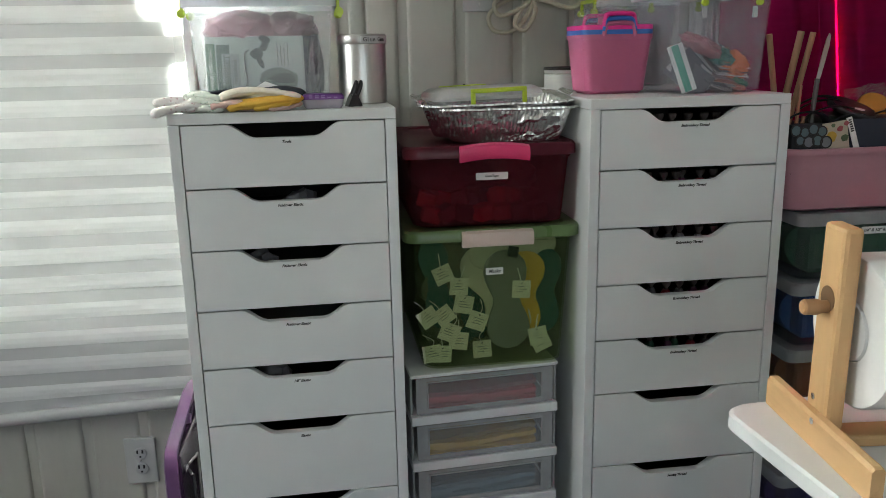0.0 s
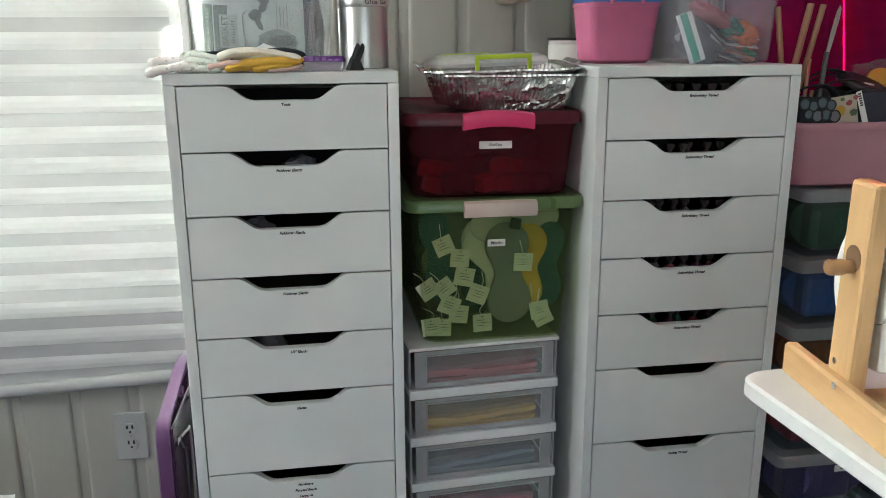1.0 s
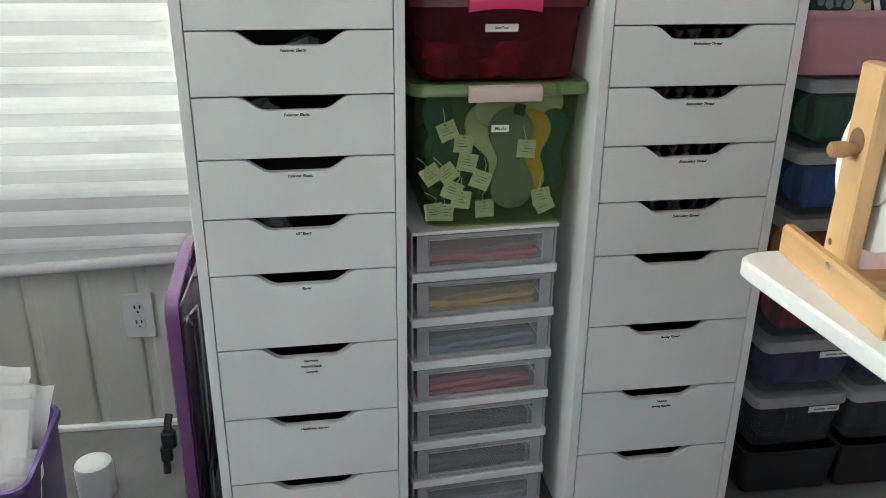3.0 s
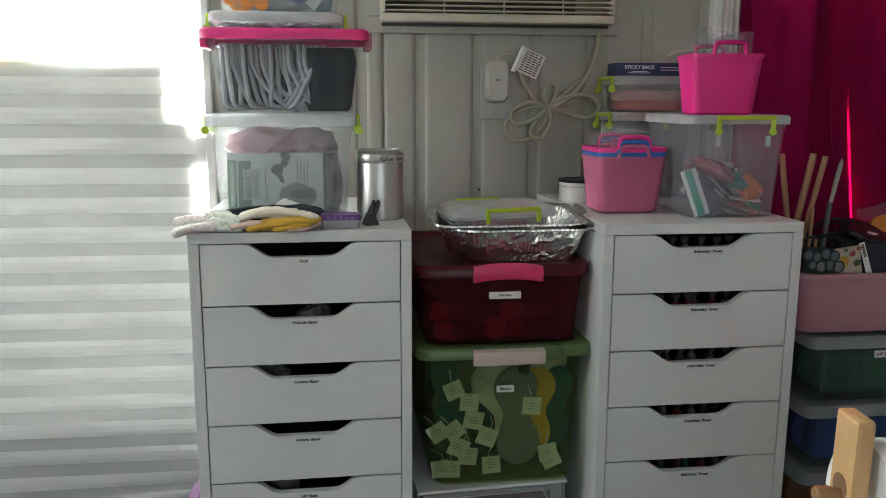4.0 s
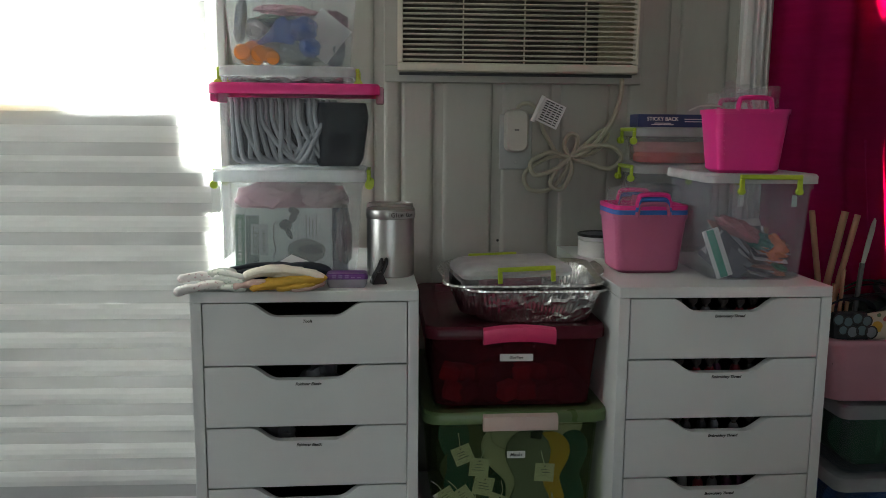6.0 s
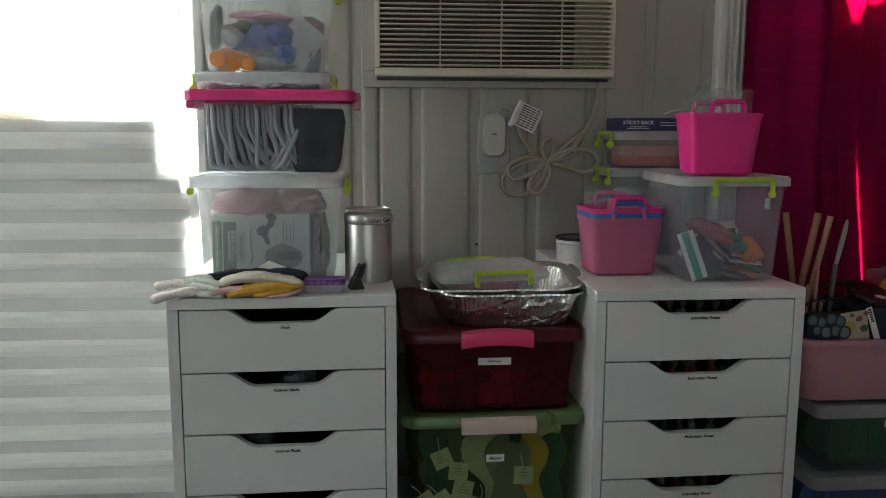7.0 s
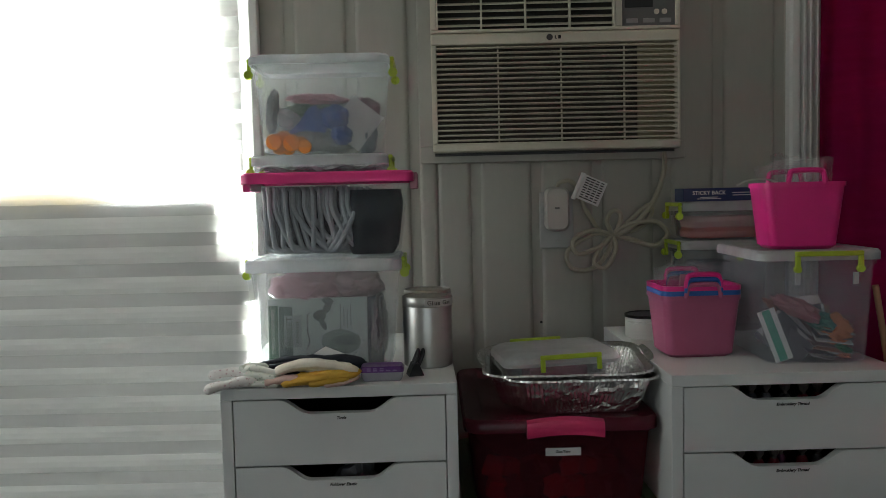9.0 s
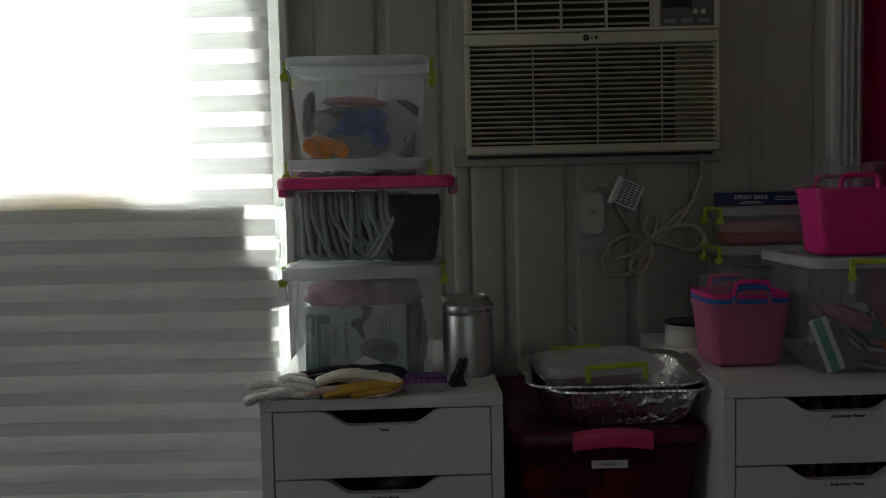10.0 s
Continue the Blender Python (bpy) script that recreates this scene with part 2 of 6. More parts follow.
def loft(rings, bm=None, caps=(True, True), close=False):
    bm = bm or bmesh.new()
    vs = [[bm.verts.new(p) for p in ring] for ring in rings]
    n = len(vs[0])
    pairs = list(zip(vs, vs[1:])) + ([(vs[-1], vs[0])] if close else [])
    for a, b in pairs:
        for k in range(n):
            bm.faces.new((a[k], a[(k + 1) % n], b[(k + 1) % n], b[k]))
    if not close:
        if caps[0]:
            bm.faces.new(vs[0][::-1])
        if caps[1]:
            bm.faces.new(vs[-1])
    return bm


def tub(w0, d0, w1, d1, z0, z1, th=0.002, r=0.02, lip=0.0, bm=None, levels=1):
    """An open tub with walls of thickness th that widens from (w0, d0) at z0 to (w1, d1) at z1."""
    rings = [rrect(0, 0, w0 - 2 * r * 0.5, d0 - 2 * r * 0.5, r, z0)]
    for k in range(levels + 1):
        f = k / levels
        rings.append(rrect(0, 0, w0 + (w1 - w0) * f, d0 + (d1 - d0) * f, r, z0 + (0.006 if k == 0 else (z1 - z0) * f)))
    if lip:
        rings[-1] = rrect(0, 0, w1, d1, r, z1 - 0.008)
        rings += [rrect(0, 0, w1 + 2 * lip, d1 + 2 * lip, r + lip, z1 - 0.008), rrect(0, 0, w1 + 2 * lip, d1 + 2 * lip, r + lip, z1)]
    else:
        rings[-1] = rrect(0, 0, w1, d1, r, z1)
    rings += [rrect(0, 0, w1 - 2 * th, d1 - 2 * th, r, z1), rrect(0, 0, w0 - 2 * th, d0 - 2 * th, r, z0 + 0.006 + th), rrect(0, 0, w0 - 2 * th - r, d0 - 2 * th - r, r, z0 + th)]
    return loft(rings, bm)


def lid_plate(w, d, z0, z1, r=0.02, inset=0.012, raise_=0.004, bm=None):
    """A moulded lid: a skirt, a rounded shoulder and a panel."""
    rings = [rrect(0, 0, w - 0.004, d - 0.004, r, z1 - 0.007), rrect(0, 0, w - 0.004, d - 0.004, r, z0), rrect(0, 0, w, d, r, z0), rrect(0, 0, w, d, r, z1 - 0.004), rrect(0, 0, w - 0.006, d - 0.006, r, z1),
             rrect(0, 0, w - 2 * inset, d - 2 * inset, r, z1), rrect(0, 0, w - 2 * inset - 0.006, d - 2 * inset - 0.006, r, z1 - raise_)]
    return loft(rings, bm)


def lathe(profile, cx=0, cy=0, n=32, bm=None, caps=(True, True)):
    rings = [[(cx + r * math.cos(2 * math.pi * k / n), cy + r * math.sin(2 * math.pi * k / n), z) for k in range(n)] for r, z in profile]
    return loft(rings, bm, caps)


def spline(pts, per=8):
    """Catmull-Rom through the points."""
    p = [Vector(q) for q in pts]
    p = [2 * p[0] - p[1]] + p + [2 * p[-1] - p[-2]]
    out = []
    for i in range(1, len(p) - 2):
        for k in range(per):
            t = k / per
            a, b, c, d = p[i - 1], p[i], p[i + 1], p[i + 2]
            out.append(0.5 * (2 * b + (c - a) * t + (2 * a - 5 * b + 4 * c - d) * t * t + (3 * b - a - 3 * c + d) * t ** 3))
    return out + [p[-2]]


def tube(pts, r, n=8, bm=None, flat=1.0):
    """A round (or flattened) bar swept along points; r: one radius, or one for each point."""
    p = [Vector(q) for q in pts]
    rings, up = [], None
    for i, q in enumerate(p):
        d = (p[min(i + 1, len(p) - 1)] - p[max(i - 1, 0)]).normalized()
        if up is None:
            up = Vector((0, 0, 1)) if abs(d.z) < 0.9 else Vector((0, 1, 0))
        side = d.cross(up).normalized()
        up = side.cross(d).normalized()
        ri = r[i] if isinstance(r, list) else r
        rings.append([q + ri * (math.cos(2 * math.pi * k / n) * side + flat * math.sin(2 * math.pi * k / n) * up) for k in range(n)])
    return loft(rings, bm)


def extruded(outline, y0, y1, bm=None):
    """An outline in x, z made solid from y0 to y1."""
    return loft([[(x, y0, z) for x, z in outline], [(x, y1, z) for x, z in outline]], bm)


def blob(sx, sy, sz, seed, rough=0.25, freq=2.0, sub=3, m=None):
    """A soft crumpled lump."""
    bm = bmesh.new()
    bmesh.ops.create_icosphere(bm, subdivisions=sub, radius=1)
    for v in bm.verts:
        k = noise.noise(v.co * freq + Vector((seed * 3.1, seed * 1.7, seed)))
        k2 = noise.noise(v.co * freq * 2.7 + Vector((seed, 9 + seed, 2)))
        v.co *= 1 + rough * k + rough * 0.5 * k2
        v.co = Vector((v.co.x * sx, v.co.y * sy, v.co.z * sz))
    return turned(bm, m) if m else bm


def sheet(w, h, nx, nz, fn, th=0.0015):
    """A bent sheet: fn(u, v) gives x, y, z over u, v in 0..1; thickened by th along y."""
    bm = bmesh.new()
    g = [[bm.verts.new(fn(i / nx, j / nz)) for j in range(nz + 1)] for i in range(nx + 1)]
    for i in range(nx):
        for j in range(nz):
            bm.faces.new((g[i][j], g[i + 1][j], g[i + 1][j + 1], g[i][j + 1]))
    bmesh.ops.recalc_face_normals(bm, faces=bm.faces)
    if th:
        bmesh.ops.solidify(bm, geom=bm.faces[:], thickness=th)
    return bm


def words(text, size, material, parent, m, shear=0.0, name="lettering", bold=0.0):
    """Readable writing as a thin mesh, upright in the x, z plane facing -y at m."""
    cu = bpy.data.curves.new("text", "FONT")
    cu.body, cu.size, cu.align_x, cu.align_y, cu.shear, cu.extrude, cu.offset = text, size, "CENTER", "CENTER", shear, 0.0002, bold
    cu.resolution_u = 3
    tmp = new("text", cu)
    bpy.context.view_layer.update()
    me = bpy.data.meshes.new_from_object(tmp)
    bpy.data.objects.remove(tmp)
    bpy.data.curves.remove(cu)
    me.name = name
    me.materials.clear()
    me.materials.append(material)
    ob = new(name, me)
    ob.parent = parent
    ob.matrix_basis = m @ pose(0, 0, 0, 90, 0, 0)
    return ob


def bars(spots, y, material, parent, name="print_bar", h=0.0012):
    """Unreadable writing: one mesh of thin bars (x, z, width)."""
    bm = bmesh.new()
    for x, z, w in spots:
        box(x - w / 2, x + w / 2, y - 0.0004, y, z - h / 2, z + h / 2, 0, bm)
    return part(name, bm, material, parent)


def setting(ob, label, category=""):
    return tagged(ob, label, category, kind="structure")


# ---- the room ----
WALL_Y, WEST, EAST, SOUTH, TOP = 1.875, -2.3, 2.2, -2.2, 2.42
WIN = (-1.71, -0.409, 0.64, 2.05)
ACH = (-0.024, 0.473, 1.549, 1.90)
WIN2 = (0.8015, 1.63, 0.72, 2.05)
HOLES = (WIN, ACH, WIN2)


def in_hole(x, z):
    return any(a < x < b and c < z < d for a, b, c, d in HOLES)


setting(part("floor", box(WEST, EAST, SOUTH, WALL_Y + 0.12, -0.08, 0.0), FLOOR), "smooth mid-grey floor of the craft room", "floor")
setting(part("ceiling", box(WEST - 0.1, EAST + 0.1, SOUTH - 0.1, WALL_Y + 0.12, TOP, TOP + 0.08), CEIL), "plain white ceiling", "ceiling")
bm = bmesh.new()
# the opening is added to let the west fill light in
for a, b, c, d in ((SOUTH, 0.33, 0, TOP), (1.57, WALL_Y + 0.12, 0, TOP), (0.33, 1.57, 0, 0.83), (0.33, 1.57, 2.07, TOP)):
    box(WEST - 0.1, WEST, a, b, c, d, 0, bm)
setting(part("wall_west", bm, ROOMWALL), "plain off-white side wall, unseen, with an opening added for fill light", "wall")
setting(part("wall_east", box(EAST, EAST + 0.1, SOUTH, WALL_Y + 0.12, 0, TOP), ROOMWALL), "plain off-white side wall", "wall")
bm = bmesh.new()
# the wide opening is added to let the south fill light in
for a, b, c, d in ((WEST, -1.1, 0, TOP), (0.9, EAST, 0, TOP), (-1.1, 0.9, 0, 0.85), (-1.1, 0.9, 2.15, TOP)):
    box(a, b, SOUTH - 0.12, SOUTH, c, d, 0, bm)
setting(part("wall_south", bm, ROOMWALL), "plain off-white wall, unseen, with a wide opening added for fill light", "wall")
bm = bmesh.new()
xs = sorted({WEST, EAST, *(v for h in HOLES for v in h[:2])})
zs = sorted({0.0, TOP, *(v for h in HOLES for v in h[2:])})
for a, b in zip(xs, xs[1:]):
    for c, d in zip(zs, zs[1:]):
        if not in_hole((a + b) / 2, (c + d) / 2):
            box(a, b, WALL_Y + 0.006, WALL_Y + 0.12, c, d, 0, bm)
bmesh.ops.remove_doubles(bm, verts=bm.verts, dist=1e-5)
wall_north = setting(part("wall_north", bm, WALL), "white-painted vertical wood panelling with wide grooves", "wall")


def wall_board(x0, x1, z0, z1):
    y = WALL_Y
    sec = [(x0, y + 0.0065), (x0 + 0.0025, y + 0.0028), (x0 + 0.006, y + 0.0008), (x0 + 0.011, y), (x1 - 0.011, y), (x1 - 0.006, y + 0.0008), (x1 - 0.0025, y + 0.0028), (x1, y + 0.0065)]
    bm = loft([[(x, yy, z0) for x, yy in sec], [(x, yy, z1) for x, yy in sec]])
    part("wall_board", bm, WALL, wall_north, "", True)


k = -18
while 0.057 + 0.129 * k < EAST:
    x0, x1 = max(WEST, 0.057 + 0.129 * k + 0.010), min(EAST, 0.057 + 0.129 * (k + 1) - 0.010)
    k += 1
    if x1 - x0 < 0.02:
        continue
    cuts = sorted({x0, x1, *(v for h in HOLES for v in h[:2] if x0 < v < x1)})
    for a, b in zip(cuts, cuts[1:]):
        zc = sorted({0.012, TOP, *(v for h in HOLES if h[0] < (a + b) / 2 < h[1] for v in h[2:])})
        for c, d in zip(zc, zc[1:]):
            if not in_hole((a + b) / 2, (c + d) / 2) and b - a > 0.02:
                wall_board(a, b, c, d)
setting(part("baseboard", box(WEST, EAST, WALL_Y - 0.012, WALL_Y + 0.006, 0.0, 0.016, 0.004), TRIM), "low white quarter-round strip along the floor", "baseboard")
part("screw_hole", lathe([(0.003, 0), (0.003, 0.0015)], n=10), BLACK, wall_north).matrix_basis = pose(0.191, WALL_Y - 0.0012, 1.171, 90)


def casing(name, hole, w, y1, sides, fluted=False):
    """Flat or fluted boards round an opening; each board is a part."""
    x0, x1, z0, z1 = hole
    root = setting(new(name), "white-painted window surround", "window frame")
    spans = {"l": (x0 - w, x0, z0 - w, z1 + w), "r": (x1, x1 + w, z0 - w, z1 + w), "t": (x0, x1, z1, z1 + w), "b": (x0, x1, z0 - w, z0)}
    for s in sides:
        a, b, c, d = spans[s]
        if fluted and s in "lr":
            sec = [(a, WALL_Y), (a, y1), (a + 0.006, y1 - 0.004), (a + 0.014, y1 - 0.004)]
            n = 4
            for i in range(n):
                u, v = a + 0.016 + (w - 0.032) * i / n, a + 0.016 + (w - 0.032) * (i + 1) / n
                sec += [(u + 0.001, y1 - 0.004), (u + 0.004, y1 + 0.009), (v - 0.004, y1 + 0.009), (v - 0.001, y1 - 0.004)]
            sec += [(b - 0.014, y1 - 0.004), (b - 0.006, y1 - 0.004), (b, y1), (b, WALL_Y)]
            part("casing_board", loft([[(x, y, c) for x, y in sec], [(x, y, d) for x, y in sec]]), TRIM, root)
        else:
            part("casing_board", box(a, b, y1, WALL_Y, c, d, 0.003), TRIM, root)
    return root


window_1 = casing("window_1", (*WIN[:2], 0.56, WIN[3]), 0.018, WALL_Y - 0.024, "lrtb")
window_2 = casing("window_2", WIN2, 0.088, WALL_Y - 0.020, "lrtb", True)
for win, (x0, x1, z0, z1) in ((window_1, WIN), (window_2, WIN2)):
    zm = (z0 + z1) / 2
    part("window_frame", box(x0, x0 + 0.03, 1.94, 1.98, z0, z1, 0.003), VINYL, win)
    part("window_frame", box(x1 - 0.03, x1, 1.94, 1.98, z0, z1, 0.003), VINYL, win)
    part("window_frame", box(x0 + 0.03, x1 - 0.03, 1.94, 1.98, z1 - 0.03, z1, 0.003), TRIM, win)
    part("window_frame", box(x0 + 0.03, x1 - 0.03, 1.94, 1.98, z0, z0 + 0.03, 0.003), TRIM, win)
    part("meeting_rail", box(x0 + 0.03, x1 - 0.03, 1.935, 1.985, zm - 0.02, zm + 0.02, 0.003), TRIM, win)
    for a, b in ((z0 + 0.03, zm - 0.02), (zm + 0.02, z1 - 0.03)):
        part("pane", box(x0 + 0.03, x1 - 0.03, 1.958, 1.962, a, b), GLASS_M, win).visible_shadow = False
    part("window_sill", box(x0, x1, 1.885, 1.94, z0 - 0.004, z0 + 0.006, 0.002), TRIM, win)
ground = setting(part("ground", box(-120, 120, -120, 160, -0.5, -0.4), plain("outdoor_ground", (0.3, 0.32, 0.26), 0.9)), "open pale ground all round outside the room", "ground")

# things on the sill behind the shade
tagged(part("foam_board", box(-1.69, -0.4905, 1.8535, 1.865, 0.5605, 1.451, 0.002), BOARD), "grey foam board standing in the window behind the shade", "board")
STRIP = [(-0.4900, 0.561), (-0.436, 0.561), (-0.438, 1.105), (-0.445, 1.165), (-0.442, 1.23), (-0.4105, 1.235), (-0.4105, 1.292), (-0.444, 1.287), (-0.448, 1.325), (-0.4900, 1.332)]
tagged(part("foam_board", extruded(STRIP, 1.8535, 1.865), BOARD), "narrow torn grey foam strip standing in the window behind the shade", "board")
DRAPE = [(-0.490, 2.05), (-0.476, 1.863), (-0.471, 1.749), (-0.459, 1.669), (-0.453, 1.582), (-0.447, 1.53), (-0.437, 1.466), (-0.430, 1.44), (-0.4105, 1.44), (-0.4105, 2.05)]
tagged(part("paper_strip", extruded(DRAPE, 1.860, 1.8615), THINPAPER), "thin white paper strip hanging down the side of the window", "paper")
fo = blob(0.165, 0.008, 0.020, 3, 0.25, 3, m=pose(-0.862, 1.862, 1.455))
tagged(part("foam_pad", fo, CREAM, smooth=True), "cream foam pad on top of the board in the window", "foam pad")

# zebra shade: level bands, its bottom rail hanging askew
shade = thing("window_shade", "white zebra shade with opaque and sheer bands, bottom rail askew", "window shade", pose(-1.07, 1.848, 0))
HALF_W, PERIOD, DARK = 0.642, 0.0634, 0.0285
part("head_box", box(-HALF_W - 0.01, HALF_W + 0.005, -0.035, 0.003, 2.142, 2.222, 0.006), TRIM, shade)


def shade_band(z0, z1, y, swell, material, name):
    """One level strip of the shade, gently waving; the lowest ones follow the crooked rail."""
    def fn(u, v):
        z = z0 + (z1 - z0) * v
        sag = max(0.0, 0.53 - z) / 0.06
        return (-HALF_W + 2 * HALF_W * u, y + 0.0015 * math.sin(3 * u + z1 * 9) - swell * math.sin(math.pi * v), z + sag * 0.030 * (u - 0.62))
    part(name, sheet(1, 1, 16, 3, fn, 0.0007), material, shade)


for k in range(27):
    top = 0.494 + PERIOD * k
    shade_band(top - DARK, top, -0.001, 0.0, SHEER, "sheer_band")
    if k < 26:
        shade_band(top, top - DARK + PERIOD, -0.003, 0.002, BAND, "opaque_band")
part("bottom_rail", loft([[(x, -0.004 + 0.011 * math.cos(a), 0.4435 + 0.043 * x + 0.015 * math.sin(a)) for a in (2 * math.pi * q / 14 for q in range(14))] for x in (-HALF_W, HALF_W - 0.004)]), RAIL, shade, smooth=True)


# curtain over the second window: two folded panels that meet in a slit
def curtain_panel(x0, x1, folds, amp, seed, z0, z1, edge=None):
    def fn(u, v):
        s = 0.55 + 0.25 * (1 - v)
        x = x0 + (x1 - x0) * u
        if edge:
            x += edge(v) * u if x0 < 0.95 else edge(v) * (1 - u)
        calm = min(1.0, abs(x - slit_x(min(1.397, z0 + (z1 - z0) * v))) / 0.07)
        s *= calm
        y = amp * s * math.sin(2 * math.pi * folds * u + seed + 0.5 * math.sin(2.3 * v + seed)) + 0.25 * amp * calm * math.sin(2 * math.pi * folds * 2.3 * u + seed * 2)
        return (x, y, z0 + (z1 - z0) * v)
    return sheet(1, 1, 110, 30, fn, 0.0012)


curtain = thing("curtain", "deep magenta curtain in soft folds, daylight behind it", "curtain", pose(0, 1.788, 0))
def slit_x(z):
    return 1.007 + 0.13 * (1.397 - z)


def left_edge(v):
    z = 0.03 + 2.11 * v
    return (slit_x(z) - 0.0028 if z < 1.397 else 1.011) - 1.019


part("panel", curtain_panel(0.757, 1.019, 1.3, 0.042, 0.2, 0.03, 2.14, left_edge), CURTAIN, curtain, smooth=True)
part("panel", curtain_panel(1.007, 1.76, 3.4, 0.042, 2.0, 0.03, 2.14, lambda v: 1e-5 + max(0.0, slit_x(0.03 + 2.11 * v) + 0.0026 - 1.007 if v < 0.6479 else -0.004)), CURTAIN, curtain, smooth=True)
BLOCK = cloth("daylight_blocker_brown", (0.24, 0.17, 0.12), 0.045)
LIGHT_STOP = cloth("magenta_light_stop", (0.30, 0.008, 0.08), 0.03)
# bright strip behind the slit imitates daylight coming through the gap
part("slit_light_strip", sheet(1, 1, 2, 10, lambda u, v: (slit_x(0.95 + 0.46 * v) - 0.030 + 0.044 * u, 0.0110, 0.95 + 0.46 * v), 0.0006), SLIT_GLOW, curtain, "bright pink strip standing in for daylight in the slit")
# unseen strip added behind the left panel to stop light beside the slit
part("light_stop_strip", sheet(1, 1, 2, 10, lambda u, v: (slit_x(0.93 + 0.47 * v) - 0.0375 + 0.0345 * u, 0.0095, 0.93 + 0.47 * v), 0.0008), LIGHT_STOP, curtain, "dark magenta strip added to stop light beside the slit")
# unseen panels added to cut the daylight into patches on the curtain
for outline in ([(0.78, 0.5), (1.098, 0.5), (1.0010, 1.405), (0.983, 1.659), (0.78, 1.659)], [(0.78, 1.66), (0.982, 1.66), (0.965, 1.71), (0.964, 2.08), (0.78, 2.08)],
                [(1.108, 0.5), (1.64, 0.5), (1.64, 1.70), (1.01, 1.70), (0.995, 1.69), (0.984, 1.655), (0.994, 1.412), (1.0055, 1.405)], [(1.035, 1.701), (1.64, 1.701), (1.64, 1.715), (1.035, 1.715)], [(1.034, 1.716), (1.092, 1.716), (1.085, 1.80), (1.083, 2.08), (1.034, 2.08)]):
    tagged(part("daylight_blocker", extruded([(x + 0.008 + 0.014 * max(0.0, 1.405 - z), z - 0.008) for x, z in outline], 1.836, 1.845), BLOCK), "added unseen panel shaping the daylight on the curtain", "cardboard")
part("curtain_rod", turned(lathe([(0.011, -0.55), (0.011, 0.55)], n=16), pose(1.22, 0.0, 2.155, 0, 90, 0)), TRIM, curtain, smooth=True)


# ---- drawer cabinets ----
JOINTS = (1.1415, 1.0380, 0.9355, 0.8325, 0.7295, 0.6260, 0.4800, 0.3340, 0.1880, 0.0420)


def scoop_outline(z0, z1, x0=0.0190, x1=0.3410, mid=0.18):
    pts = [(x0, z0), (x1, z0), (x1, z1)]
    top, low, dep = 0.092, 0.046, 0.0225
    for q in range(11):
        f = q / 10
        pts.append((mid + top + (low - top) * f, z1 - dep * (0.5 - 0.5 * math.cos(math.pi * f))))
    for q in range(11):
        f = q / 10
        pts.append((mid - low + (low - top) * f, z1 - dep * (0.5 + 0.5 * math.cos(math.pi * f))))
    return pts + [(x0, z1)]


SPOOLS = [plain(f"thread_{c}", v, 0.6, bump=0.4) for c, v in (("dark", (0.05, 0.05, 0.06)), ("red", (0.32, 0.03, 0.05)), ("green", (0.05, 0.16, 0.10)), ("grey", (0.3, 0.3, 0.32)), ("plum", (0.14, 0.04, 0.10)))]
CAPS = plain("spool_cap", (0.10, 0.08, 0.075), 0.4)


def cabinet(m, side, texts, mid):
    cab = thing("drawer_cabinet", f"tall white nine-drawer cabinet, {side}", "drawer cabinet", m, "drawer cabinets")
    H, W, D, T = 1.16, 0.36, 0.472, 0.0175
    part("top_panel", box(0, W, 0, D, 1.142, H, 0.0012), WHITE_LAM, cab)
    part("side_panel", box(0, T, 0, D, 0.02, 1.1418, 0.0008), WHITE_LAM, cab)
    part("side_panel", box(W - T, W, 0, D, 0.02, 1.1418, 0.0008), WHITE_LAM, cab)
    part("back_panel", box(T, W - T, D - 0.012, D, 0.02, 1.1418), WHITE_LAM, cab)
    part("plinth", box(T, W - T, 0.03, 0.045, 0.0, 0.047), WHITE_LAM, cab)
    for x in (0.03, W - 0.03):
        for y in (0.05, D - 0.05):
            part("foot", lathe([(0.014, 0), (0.014, 0.021)], x, y, 12), BLACK, cab)
    for i, (z1, z0) in enumerate(zip(JOINTS, JOINTS[1:])):
        bm = extruded(scoop_outline(z0 + 0.0012, z1 - 0.0012), 0.0008, 0.0165)
        es = [e for e in bm.edges if all(abs(v.co.y - 0.0008) < 1e-6 for v in e.verts)]
        bmesh.ops.bevel(bm, geom=es, offset=0.0009, segments=1, affect="EDGES")
        dr = part("drawer", bm, WHITE_LAM, cab)
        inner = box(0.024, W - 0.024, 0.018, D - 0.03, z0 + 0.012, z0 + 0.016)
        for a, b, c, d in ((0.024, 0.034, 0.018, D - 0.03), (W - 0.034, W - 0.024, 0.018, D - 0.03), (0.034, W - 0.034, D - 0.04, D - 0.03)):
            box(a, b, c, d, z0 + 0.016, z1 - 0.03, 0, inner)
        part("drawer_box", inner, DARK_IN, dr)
        for j, line in enumerate(texts[i]):
            words(line, 0.0064, INK, dr, pose(mid, 0.0004, z1 - 0.0305 - 0.0115 * j, 0, 0, 0), 0.25, "label_text", 0.00022)
    return cab


ALIKE = "Embroidery Thread"
LEFT_M = pose(-0.3575, 1.355, 0, 0, 0, 1.9)
RIGHT_M = pose(0.3287, 1.364, 0.004, 0, 0, 1.3)
cabinet(LEFT_M, "elastic and tool labels, loaded on top", [["Tools"], ["Foldover Elastic"], ["Foldover Elastic"], ["Foldover Elastic"], ['1/8" Elastic'], ["Elastic"], ["Hardware", "Ponytail Beads", "Lanyards"], ["Headbands, Zippers"], []], 0.1822)
cabinet(RIGHT_M, "thread labels, bins on top", [[ALIKE]] * 5 + [[], ["Sewing Thread"], ["Notions", "Sewing Supplies"], []], 0.1865)
